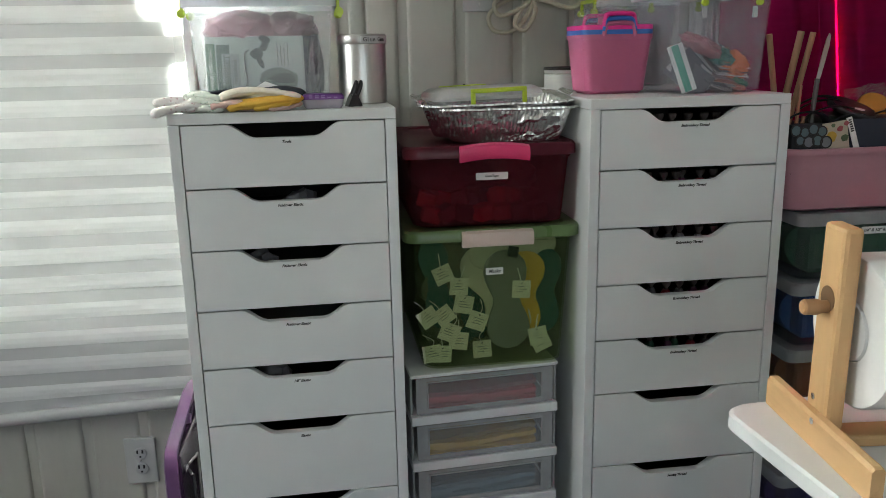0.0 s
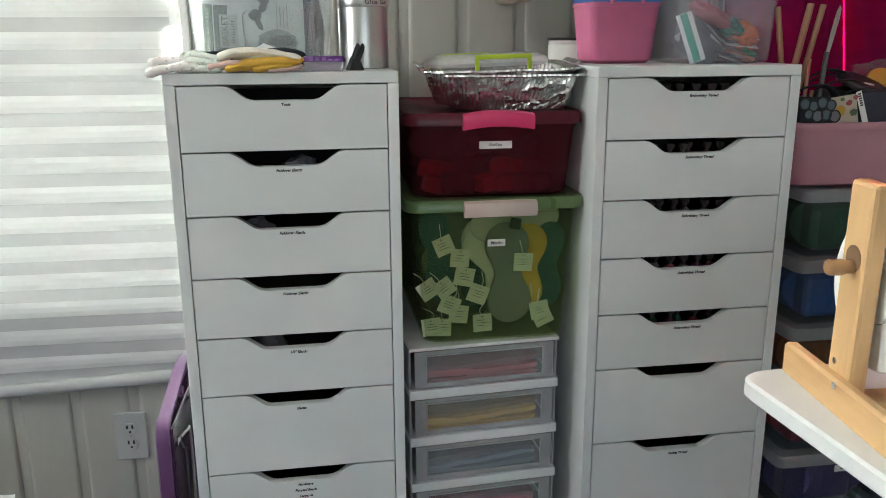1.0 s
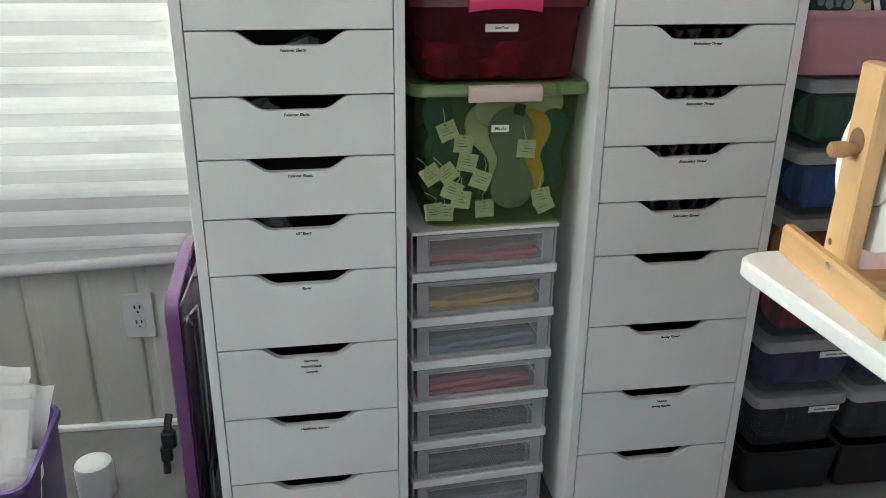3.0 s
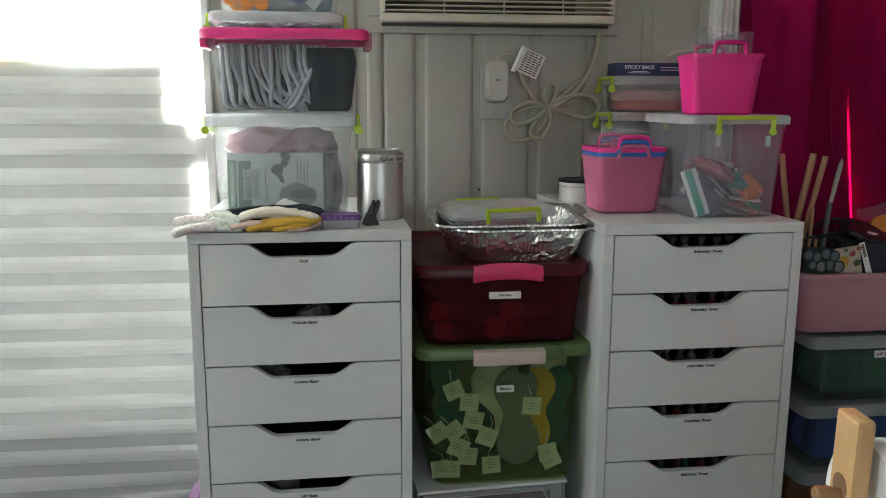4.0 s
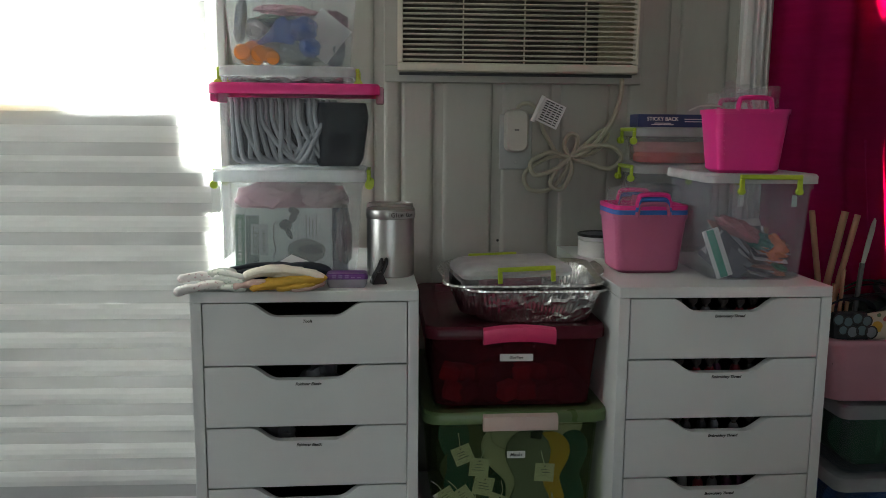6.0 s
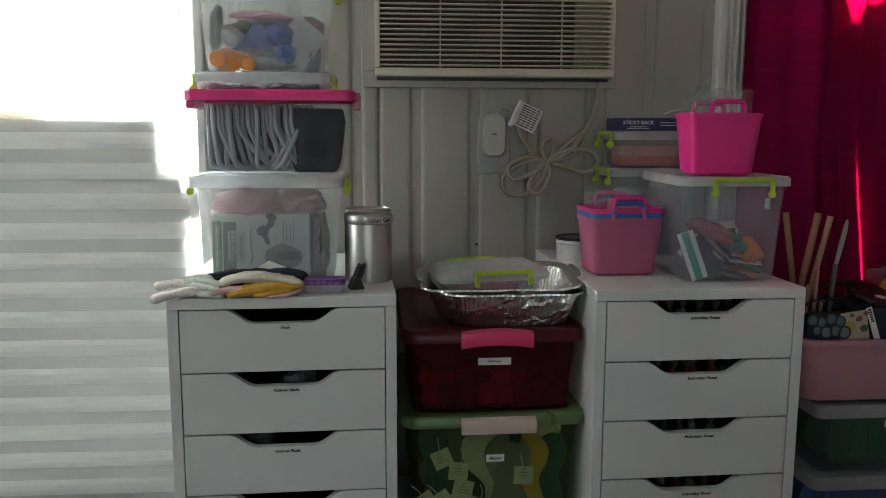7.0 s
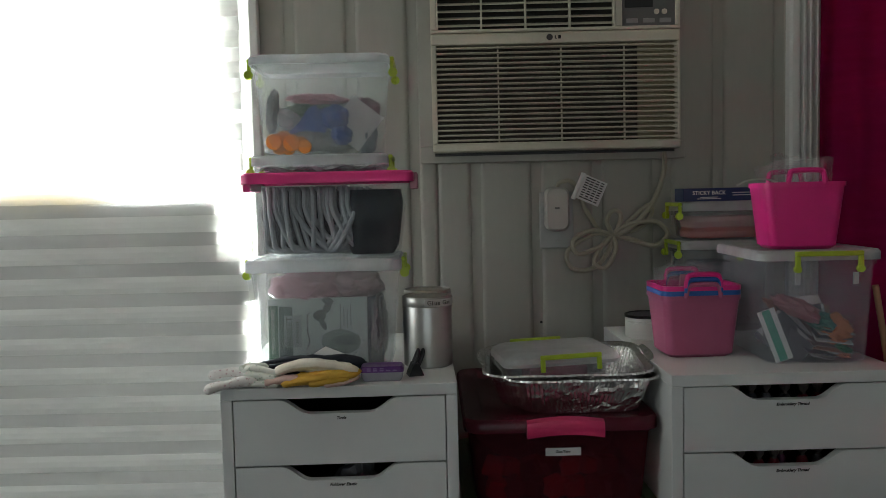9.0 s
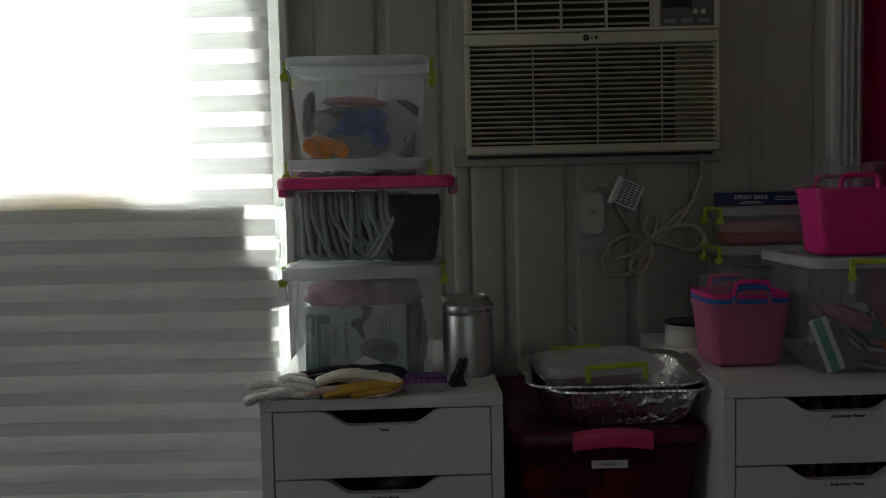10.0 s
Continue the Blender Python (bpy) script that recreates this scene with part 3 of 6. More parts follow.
rng = random.Random(5)
for i in range(5):
    z0 = JOINTS[i + 1]
    for j in range(7):
        sp = thing("thread_spool", "small spool of embroidery thread standing in a drawer", "thread spool", RIGHT_M @ pose(0.100 + 0.026 * j + rng.uniform(-0.005, 0.005), 0.055 + rng.uniform(0, 0.025), z0 + 0.0165), "thread spools")
        part("thread", lathe([(0.0065, 0.004), (0.009, 0.008), (0.009, 0.05), (0.006, 0.056)], n=12), SPOOLS[rng.randrange(5)], sp, smooth=True)
        part("core", lathe([(0.010, 0), (0.010, 0.004), (0.004, 0.005), (0.004, 0.06), (0.0075, 0.064), (0.0085, 0.071), (0.006, 0.072)], n=12), CAPS, sp, smooth=True)
for i, (dx, mat) in enumerate(((0.20, BAGGY), (0.12, BAGGY), (0.0, None), (0.13, BAGGY))):
    if mat:
        z0 = JOINTS[i + 2]
        tagged(part("elastic_pack", blob(0.034, 0.03, 0.036, i, 0.35, 3, m=LEFT_M @ pose(dx, 0.075, z0 + 0.047)), plain(f"elastic_grey_{i}", (0.20, 0.20, 0.21), 0.35), smooth=True), "grey elastic in a clear bag inside a drawer", "elastic")


# ---- air conditioner and wall fittings ----
ac = thing("air_conditioner", "aged ivory through-wall air conditioner with a slatted grille", "air conditioner", pose(-0.032, 1.823, 1.535))
AW, AH = 0.51, 0.372
part("housing", box(0.012, AW - 0.012, 0.03, 0.30, 0.012, AH - 0.01, 0.004), AC_W, ac)
# the shadow line below the housing is put in as a black strip
part("shadow_gap", box(0.004, AW - 0.004, 0.034, 0.052, -0.0065, -0.001), BLACK, ac, "black strip standing in for the shadow gap under the housing")
part("lower_bezel", box(0, AW, 0, 0.032, 0, 0.018, 0.004), AC_W, ac)
part("middle_bezel", box(0, AW, 0, 0.032, 0.217, 0.240, 0.003), AC_W, ac)
part("side_bezel", box(0, 0.011, 0.0008, 0.032, 0.018, 0.217, 0.002), AC_W, ac)
part("side_bezel", box(AW - 0.006, AW, 0.0008, 0.032, 0.018, 0.217, 0.002), AC_W, ac)
part("inner_housing", box(AW - 0.083, AW - 0.0065, 0.0225, 0.0258, 0.0182, 0.2168), plain("olive_inner_plastic", (0.26, 0.235, 0.15), 0.6), ac, "dull olive plastic behind the slats")
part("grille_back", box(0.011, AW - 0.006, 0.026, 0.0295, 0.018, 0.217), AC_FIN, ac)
for i in range(19):
    z = 0.0235 + 0.0104 * i
    bm = turned(box(0.011, AW - 0.006, -0.004, 0.004, -0.0013, 0.0013, 0.0006, seg=1), pose(0, 0.006, z, -12, 0, 0))
    part("slat", bm, AC_W, ac)
    part("tooth", extruded([(AW - 0.022, z), (AW - 0.0062, z - 0.0048), (AW - 0.0062, z + 0.0048)], 0.0012, 0.0060), AC_W, ac)
for x in (0.138, 0.268, 0.398):
    part("rib", box(x - 0.0013, x + 0.0013, 0.0135, 0.021, 0.018, 0.217), AC_W, ac)
part("upper_frame", box(0, AW, 0.0006, 0.03, 0.2415, 0.2485, 0.002), AC_W, ac)
part("upper_frame", box(0, 0.012, 0.0006, 0.03, 0.2485, AH, 0.002), AC_W, ac)
part("upper_frame", box(0.012, AW, 0.0006, 0.03, AH - 0.03, AH, 0.002), AC_W, ac)
part("panel_frame", box(0.378, 0.392, 0.0006, 0.03, 0.2485, AH - 0.03, 0.002), AC_W, ac)
part("panel_frame", box(AW - 0.010, AW, 0.0006, 0.03, 0.2485, AH - 0.03, 0.002), AC_W, ac)
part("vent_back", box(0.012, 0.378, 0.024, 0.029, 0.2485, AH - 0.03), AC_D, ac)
for i in range(6):
    part("louver", turned(box(0.014, 0.376, -0.007, 0.007, -0.001, 0.001), pose(0, 0.012, 0.258 + 0.0145 * i, 25, 0, 0)), AC_W, ac)
for i in range(5):
    x = 0.014 + 0.0905 * i
    part("louver_post", box(x - 0.0015, x + 0.0015, 0.001, 0.02, 0.2485, AH - 0.03), AC_W, ac)
part("control_panel", box(0.392, AW - 0.010, 0.004, 0.03, 0.2485, AH - 0.03, 0.001), plain("grey_control_panel", (0.14, 0.14, 0.135), 0.35), ac)
part("display", box(0.397, 0.455, 0.002, 0.0042, 0.285, 0.335, 0.001), BLACK, ac)
for x in (0.462, 0.478):
    part("button", turned(lathe([(0.0055, 0), (0.0055, 0.002), (0.004, 0.003)], n=14), pose(x, 0.004, 0.276, 90)), AC_W, ac)
for i in range(3):
    part("button", box(0.400 + 0.034 * i, 0.424 + 0.034 * i, 0.0025, 0.0042, 0.254, 0.263, 0.0008), plain(f"grey_key_{i}", (0.3, 0.3, 0.29), 0.4), ac)
part("badge", turned(lathe([(0.0065, 0), (0.0065, 0.001)], n=18), pose(0.243, 0.0004, 0.229, 90)), plain("badge_grey", (0.06, 0.05, 0.05), 0.4), ac)
bm = box(0.2535, 0.2555, -0.0006, 0.0002, 0.2255, 0.2325)
box(0.2555, 0.2580, -0.0006, 0.0002, 0.2255, 0.2270, 0, bm), box(0.2605, 0.2660, -0.0006, 0.0002, 0.2255, 0.2325, 0, bm)
part("badge_bars", bm, INK, ac)
frame_trim = setting(new("trim"), "flat painted boards framing the air conditioner opening", "trim")
for a, b, c, d in ((-0.060, 0.497, 1.514, 1.549), (-0.060, -0.024, 1.549, 1.94), (0.473, 0.497, 1.549, 1.94), (-0.060, 0.497, 1.94, 1.975)):
    part("trim_board", box(a, b, WALL_Y - 0.013, WALL_Y + 0.004, c, d, 0.002), WALL, frame_trim)


OUTLET = plain("grey_painted_plate", (0.40, 0.41, 0.40), 0.45, var=0.05)


def duplex_outlet(x, z):
    o = thing("wall_outlet", "grey-white duplex wall outlet with a cover plate", "wall outlet", pose(x, WALL_Y, z) @ Matrix.Diagonal((0.9, 1, 0.92, 1)))
    part("cover_plate", box(-0.040, 0.040, -0.006, 0.002, -0.064, 0.064, 0.0025), OUTLET, o)
    for s in (-0.021, 0.021):
        r = part("receptacle", turned(lathe([(0.0165, 0), (0.0165, 0.0015), (0.0155, 0.002)], n=20), Matrix.Translation((0, -0.0062, s)) @ pose(0, 0, 0, 90)), OUTLET, o)
        for dx in (-0.0065, 0.0065):
            part("slot", box(dx - 0.0022, dx + 0.0022, -0.0088, -0.0081, s + 0.0005, s + 0.0105), BLACK, r)
        part("ground_slot", box(-0.0025, 0.0025, -0.0088, -0.0081, s - 0.0105, s - 0.0055), BLACK, r)
    part("screw", turned(lathe([(0.003, 0), (0.002, 0.0012)], n=10), pose(0, -0.0062, 0, 90)), STEEL, o)
    return o


duplex_outlet(-0.600, 0.312)
o2 = thing("wall_outlet", "ivory wall outlet plate behind a plugged-in safety plug", "wall outlet", pose(0.2265, WALL_Y, 1.389))
part("cover_plate", box(-0.036, 0.036, -0.006, 0.002, -0.060, 0.060, 0.0025), OUTLET, o2)
part("screw", turned(lathe([(0.003, 0), (0.002, 0.0012)], n=10), pose(0.001, -0.0062, -0.044, 90)), STEEL, o2)
cord = thing("power_cord", "ivory air conditioner cord bundled in loops with a safety plug", "power cord", pose(0.0078, WALL_Y, -0.0112))
plug = part("plug", loft([rrect(0.217, 1.424, 0.050, 0.092, 0.016, 0), rrect(0.217, 1.424, 0.050, 0.092, 0.016, 0.026), rrect(0.217, 1.424, 0.042, 0.084, 0.014, 0.032)]), PLUG_W, cord, "rounded ivory safety plug", True)
plug.matrix_basis = pose(0, -0.006, 0, 90, 0, 0)
part("plug_button", box(0.211, 0.221, -0.0395, -0.036, 1.424, 1.428, 0.001), plain("plug_grey", (0.2, 0.2, 0.19), 0.5), plug).matrix_parent_inverse = plug.matrix_basis.inverted()
K = -0.03
run = [(0.218, -0.02, 1.462), (0.222, -0.03, 1.478), (0.243, -0.035, 1.482), (0.262, -0.035, 1.462), (0.275, -0.03, 1.425), (0.29, -0.03, 1.400), (0.305, K, 1.378), (0.33, K, 1.368)]
part("lead", tube(spline(run), 0.0047, 8), CORD, cord, smooth=True)
C = Vector((0.333, K, 1.366))
drop = [(0.447, 0.02, 1.556), (0.446, -0.012, 1.535), (0.443, -0.022, 1.50), (0.425, -0.028, 1.448), (0.395, -0.032, 1.405), (0.36, -0.034, 1.376), C]
part("lead", tube(spline(drop), 0.0056, 8), CORD, cord, smooth=True)
LOOPS = [((-0.04, 0.0, 0.004), (-0.095, -0.004, -0.03), (-0.088, -0.006, -0.066), (-0.045, -0.006, -0.068), (-0.012, -0.003, -0.035)),
         ((-0.045, -0.006, 0.012), (-0.085, -0.010, -0.008), (-0.075, -0.012, -0.036), (-0.030, -0.010, -0.022)),
         ((-0.025, -0.008, -0.02), (-0.042, -0.012, -0.055), (-0.018, -0.012, -0.066), (0.004, -0.008, -0.03)),
         ((0.03, -0.004, 0.022), (0.085, -0.008, 0.028), (0.112, -0.010, 0.002), (0.085, -0.008, -0.022), (0.035, -0.004, -0.008)),
         ((0.035, 0.002, 0.03), (0.075, 0.004, 0.062), (0.082, 0.004, 0.045), (0.055, 0.002, 0.015)),
         ((-0.012, 0.0, 0.03), (0.0, -0.002, 0.052), (0.016, -0.002, 0.045), (0.012, 0.0, 0.018))]
for i, lp in enumerate(LOOPS):
    pts = [C] + [C + Vector(p) for p in lp] + [C]
    part("loop", tube(spline(pts), 0.0051, 8), CORD, cord, smooth=True)
part("tie", tube(spline([C + Vector(p) for p in ((-0.008, -0.012, 0.010), (0.004, -0.016, 0.002), (0.012, -0.010, -0.010))]), 0.0018, 6), CORD, cord, smooth=True)
tag = thing("cord_tag", "white printed warning tag folded round the power cord", "tag", pose(0.2905, WALL_Y - 0.052, 1.451, 0, 24, 0))
part("tag_sheet", sheet(1, 1, 6, 6, lambda u, v: (-0.024 + 0.052 * u, 0.004 * math.sin(2.5 * u) - 0.002, -0.026 + 0.052 * v), 0.0005), PAPER, tag)
part("tag_roll", turned(lathe([(0.005, -0.031), (0.005, 0.027)], n=10), pose(-0.026, 0, 0)), PAPER, tag, smooth=True)
rb = random.Random(2)
for r in range(9):
    bars([(-0.018 + 0.0105 * c + 0.005, 0.021 - 0.0052 * r, rb.uniform(0.006, 0.0095)) for c in range(4)], -0.0035, INK, tag, h=0.0022)


# ---- storage bins ----
def latch(material, parent, m, span=0.108, drop=0.032, name="latch", pivots=True, across=False):
    """A U-shaped flip handle: bar, two legs and round pivots; it lies against a face that looks to -y."""
    bm = box(-span / 2, span / 2, -0.007, 0, -0.008, 0.0, 0.002)
    for s in (-1, 1):
        x = s * (span / 2 - 0.004)
        box(x - 0.004, x + 0.004, -0.0065, -0.0005, -drop + 0.006, -0.0075, 0.0015, bm)
        if pivots:
            bmesh.ops.create_cone(bm, cap_ends=True, segments=16, radius1=0.0060, radius2=0.0055, depth=0.0066, matrix=Matrix.Translation((x, -0.0035, -drop + 0.004)) @ pose(0, 0, 0, 90))
        if across:
            bmesh.ops.create_cone(bm, cap_ends=True, segments=20, radius1=0.0078, radius2=0.0070, depth=0.005, matrix=Matrix.Translation((s * (span / 2 - 0.001), -0.005, -drop + 0.005)) @ pose(0, 0, 0, 0, 90, 0))
    ob = part(name, bm, material, parent, "lime-green flip latch")
    ob.matrix_basis = m
    return ob


def storage_bin(label, m, top, bottom, depth, h, lid_w, lid_d, lid_h, lid_mat, sides, body_mat=CLEAR, latch_mat=LIME, group="", shift=0.0):
    """A tapered clear bin with a moulded lid; sides: which faces carry latches."""
    b = thing("storage_bin", label, "storage bin", m, group)
    part("body", tub(bottom, depth - (top - bottom), top, depth, 0, h, 0.0018, 0.018, 0.004, levels=2), body_mat, b, smooth=True)
    part("lid", lid_plate(lid_w, lid_d, h + 0.0005, h + lid_h, 0.02), lid_mat, b, smooth=True)
    for s in sides:
        ang, off = {"f": (0, lid_d / 2), "b": (180, lid_d / 2), "l": (-90, lid_w / 2), "r": (90, lid_w / 2)}[s]
        a = radians(ang)
        latch(latch_mat, b, pose(off * math.sin(a) + (shift if s == "f" else 0.0), -off * math.cos(a), h + lid_h - 0.001, 0, 0, ang), 0.105 if s in "fb" else 0.10, across=s in "lr")
    return b


def rumpled(bm, seed, amount):
    """Soft creases: moves the surface in and out by coarse and fine noise."""
    for v in bm.verts:
        q = v.co
        k = noise.noise_vector(q * 55 + Vector((seed, 0, 0))) + 0.5 * noise.noise_vector(q * 130 + Vector((0, seed, 0)))
        v.co = q + k * amount
    return bm


# the stack on the cabinet under the window
Z0 = 1.16
B1 = pose(-0.2155, 1.562, Z0 + 0.0005, 0, 0, 1.0)
storage_bin("clear plastic bin with frosted lid and lime latches, full of books", B1, 0.240, 0.220, 0.180, 0.1645, 0.257, 0.198, 0.0205, CLEARLID, "lr", WATER, group="stacked clear bins")
B2 = pose(-0.2055, 1.572, Z0 + 0.1865, 0, 0, 0.8)
storage_bin("clear plastic bin with hot pink lid, full of grey hoses", B2, 0.259, 0.231, 0.185, 0.124, 0.286, 0.20, 0.0185, PINKLID, "", GLASSY, group="stacked clear bins")
pk = bpy.data.objects["storage_bin.001"]
for s in (-1, 1):
    part("end_tab", box(s * 0.142 - 0.007, s * 0.142 + 0.007, -0.045, 0.045, 0.112, 0.140, 0.003), PINKLID if s < 0 else clear("faded_pink_tab", (0.9, 0.75, 0.8), (0.75, 0.35, 0.45), 0.5), pk, "pink end clip")
B3 = pose(-0.2215, 1.585, Z0 + 0.3295, 0, 0, 1.0)
storage_bin("shallow clear container with frosted lid and lime latches", B3, 0.213, 0.200, 0.150, 0.012, 0.231, 0.162, 0.0175, CLEARLID, "lr", group="stacked clear bins")
B4 = pose(-0.2175, 1.588, Z0 + 0.3600, 0, 0, 1.0)
storage_bin("deep clear bin holding blue and orange foam pieces", B4, 0.222, 0.199, 0.158, 0.149, 0.236, 0.170, 0.016, CLEARLID, "lr", WATER, group="stacked clear bins")

# bin one: two books behind the front wall, pink packs above
bk = thing("book", "pale craft book with a green spine band standing in the bin", "book", B1 @ pose(-0.0165, -0.068, 0.006, -4, 0, 0) @ Matrix.Diagonal((0.93, 1, 0.95, 1)))
COVER = plain("pale_teal_cover", (0.56, 0.63, 0.63), 0.4)
part("cover", box(-0.087, 0.092, 0, 0.012, 0, 0.118, 0.001), COVER, bk)
part("spine_band", box(-0.086, -0.069, -0.0012, -0.0002, 0.001, 0.106), plain("green_band", (0.05, 0.16, 0.10), 0.5), bk)
part("panel", box(-0.067, -0.043, -0.0010, -0.0002, 0.001, 0.104), plain("dark_teal_panel", (0.08, 0.13, 0.13), 0.5), bk)
part("panel", box(-0.058, -0.026, -0.0018, -0.0011, 0.032, 0.088), plain("grey_panel", (0.40, 0.46, 0.45), 0.5), bk)
words("SHRINK WRAP BAG", 0.0088, LABEL, bk, pose(-0.0775, -0.0016, 0.060, 0, -90, 0), 0, "spine_text")
words("BASKET", 0.0150, INK, bk, pose(-0.0480, -0.0022, 0.060, 0, -90, 0), 0, "title_text")
bars([(-0.034, 0.040 + 0.0045 * q, 0.005) for q in range(9)], -0.002, INK, bk, h=0.0016)
SHAPE = plain("printed_dark_shape", (0.06, 0.08, 0.09), 0.5)
part("swoosh", tube(spline([(-0.010, -0.001, 0.094), (-0.016, -0.001, 0.086), (-0.016, -0.001, 0.060), (-0.013, -0.001, 0.042), (-0.018, -0.001, 0.026)]), 0.0050, 8, flat=0.12), plain("printed_mauve", (0.16, 0.12, 0.13), 0.5), bk)
for sx, sz, x, z, a in ((0.011, 0.007, 0.022, 0.112, 20), (0.007, 0.010, 0.020, 0.100, 30), (0.012, 0.010, 0.006, 0.087, 10), (0.005, 0.012, 0.012, 0.072, -30)):
    part("printed_shape", blob(sx, 0.0006, sz, x * 50, 0.15, 2, 2, pose(x, -0.0006, z, 0, a, 0)), SHAPE, bk)
part("printed_oval", blob(0.036, 0.0006, 0.022, 2, 0.12, 1.5, 2, pose(0.044, -0.0006, 0.040)), plain("printed_grey", (0.20, 0.24, 0.23), 0.5), bk)
part("printed_oval", blob(0.024, 0.0009, 0.010, 5, 0.3, 2.5, 2, pose(0.050, -0.0009, 0.042)), SHAPE, bk)
for q in range(4):
    part("text_column", box(0.043 + 0.0062 * q, 0.0446 + 0.0062 * q, -0.0006, -0.0001, 0.064 + 0.004 * (q % 2), 0.106 - 0.005 * (q % 3)), GREYINK, bk)
bk2 = thing("book", "dark blue booklet standing beside the pale book in the bin", "book", B1 @ pose(0.0785, -0.062, 0.006, -4, 0, 0) @ Matrix.Diagonal((0.85, 1, 0.96, 1)))
part("cover", box(-0.012, 0.020, 0, 0.010, 0, 0.116, 0.001), plain("navy_cover", (0.03, 0.045, 0.08), 0.5), bk2)
bars([(-0.002 + 0.001 * (q % 2), 0.010 + 0.0042 * q, 0.005) for q in range(24)], -0.0004, GREYINK, bk2, h=0.0026)
for i, (x, y, z, sx, sz, c) in enumerate(((-0.035, -0.010, 0.131, 0.066, 0.032, (0.60, 0.30, 0.38)), (0.045, 0.0, 0.134, 0.050, 0.026, (0.52, 0.32, 0.37)), (0.088, -0.03, 0.065, 0.014, 0.055, (0.16, 0.14, 0.16)))):
    tagged(part("craft_pack", rumpled(blob(sx, 0.055, sz, i + 4, 0.15, 2.2, 4, B1 @ pose(x, y, z)), i, 0.003), plain(f"pink_pack_{i}", c, 0.3), smooth=True), "pink plastic-wrapped craft pack lying in the bin", "craft pack")
tagged(part("poly_bag", blob(0.100, 0.045, 0.070, 12, 0.12, 3, m=B1 @ pose(0, 0.025, 0.080)), BAGGY, smooth=True), "crinkled clear bag lining the bin", "plastic bag")

# bin two: bent hoses and a dark bundle
hose_rng = random.Random(8)
for i in range(24):
    x = -0.108 + 0.0074 * i + hose_rng.uniform(-0.003, 0.003)
    y = -0.072 + hose_rng.uniform(0, 0.018)
    s = hose_rng.uniform(-0.004, 0.052)
    pts = [(x - 0.008, y + 0.03, 0.116), (x - 0.001, y + 0.008, 0.112), (x + 0.001, y, 0.080), (x + s * 0.5, y, 0.042), (x + s, y + 0.003, 0.016), (x + s + 0.018, y + 0.012, 0.010), (x + s + 0.03, y + 0.04, 0.016)]
    if i > 19:
        x = 0.060 - 0.010 * (i - 20)
        pts = [(x + 0.004, y + 0.01, 0.116), (x - 0.002, y - 0.003, 0.085), (x - 0.018, y - 0.004, 0.050), (x - 0.036, y - 0.004, 0.018), (x - 0.05, y + 0.012, 0.010)]
    tagged(part("hose", tube(spline(pts, 5), 0.0044, 8), HOSE, smooth=True), "bent grey plastic hose coiled in the pink-lidded bin", "hose", "hoses").matrix_basis = B2
tagged(part("fabric_roll", turned(loft([rrect(0.070, -0.008, 0.070, 0.125, 0.025, 0.004), rrect(0.071, -0.008, 0.080, 0.138, 0.025, 0.012), rrect(0.074, -0.009, 0.084, 0.146, 0.025, 0.05), rrect(0.077, -0.010, 0.088, 0.152, 0.025, 0.09), rrect(0.076, -0.010, 0.082, 0.14, 0.025, 0.112)]), B2), plain("navy_black_cloth", (0.007, 0.011, 0.018), 0.9), smooth=True), "charcoal fabric bundle packed in the bin", "fabric")
tagged(part("packing_bag", turned(rumpled(loft([rrect(-0.02, 0.02, 0.175, 0.10, 0.03, 0.006), rrect(-0.02, 0.02, 0.192, 0.11, 0.03, 0.03), rrect(-0.025, 0.02, 0.196, 0.11, 0.03, 0.07), rrect(-0.025, 0.02, 0.19, 0.10, 0.03, 0.114)]), 5, 0.004), B2), plain("grey_dark_pack", (0.03, 0.03, 0.035), 0.45), smooth=True), "dark grey plastic bag under the hoses", "plastic bag")

# crumpled bag squeezed between lid and container
def crumple(u, v):
    return (-0.085 + 0.19 * u, -0.095 + 0.07 * v + 0.006 * math.sin(9 * u), 0.003 + 0.007 * abs(math.sin(11 * u + 3 * v)) * (1 - 0.4 * v) + 0.006 * noise.noise(Vector((u * 7, v * 5, 3))))


bag = tagged(part("poly_bag", turned(sheet(1, 1, 40, 10, crumple, 0.0006), B3 @ pose(-0.01, 0, 0)), clear("bag_silver", (0.9, 0.92, 0.94), (0.72, 0.74, 0.76), 0.5, 0.15, 0.2, 50), smooth=True), "crumpled clear bag squeezed on the pink lid", "plastic bag")

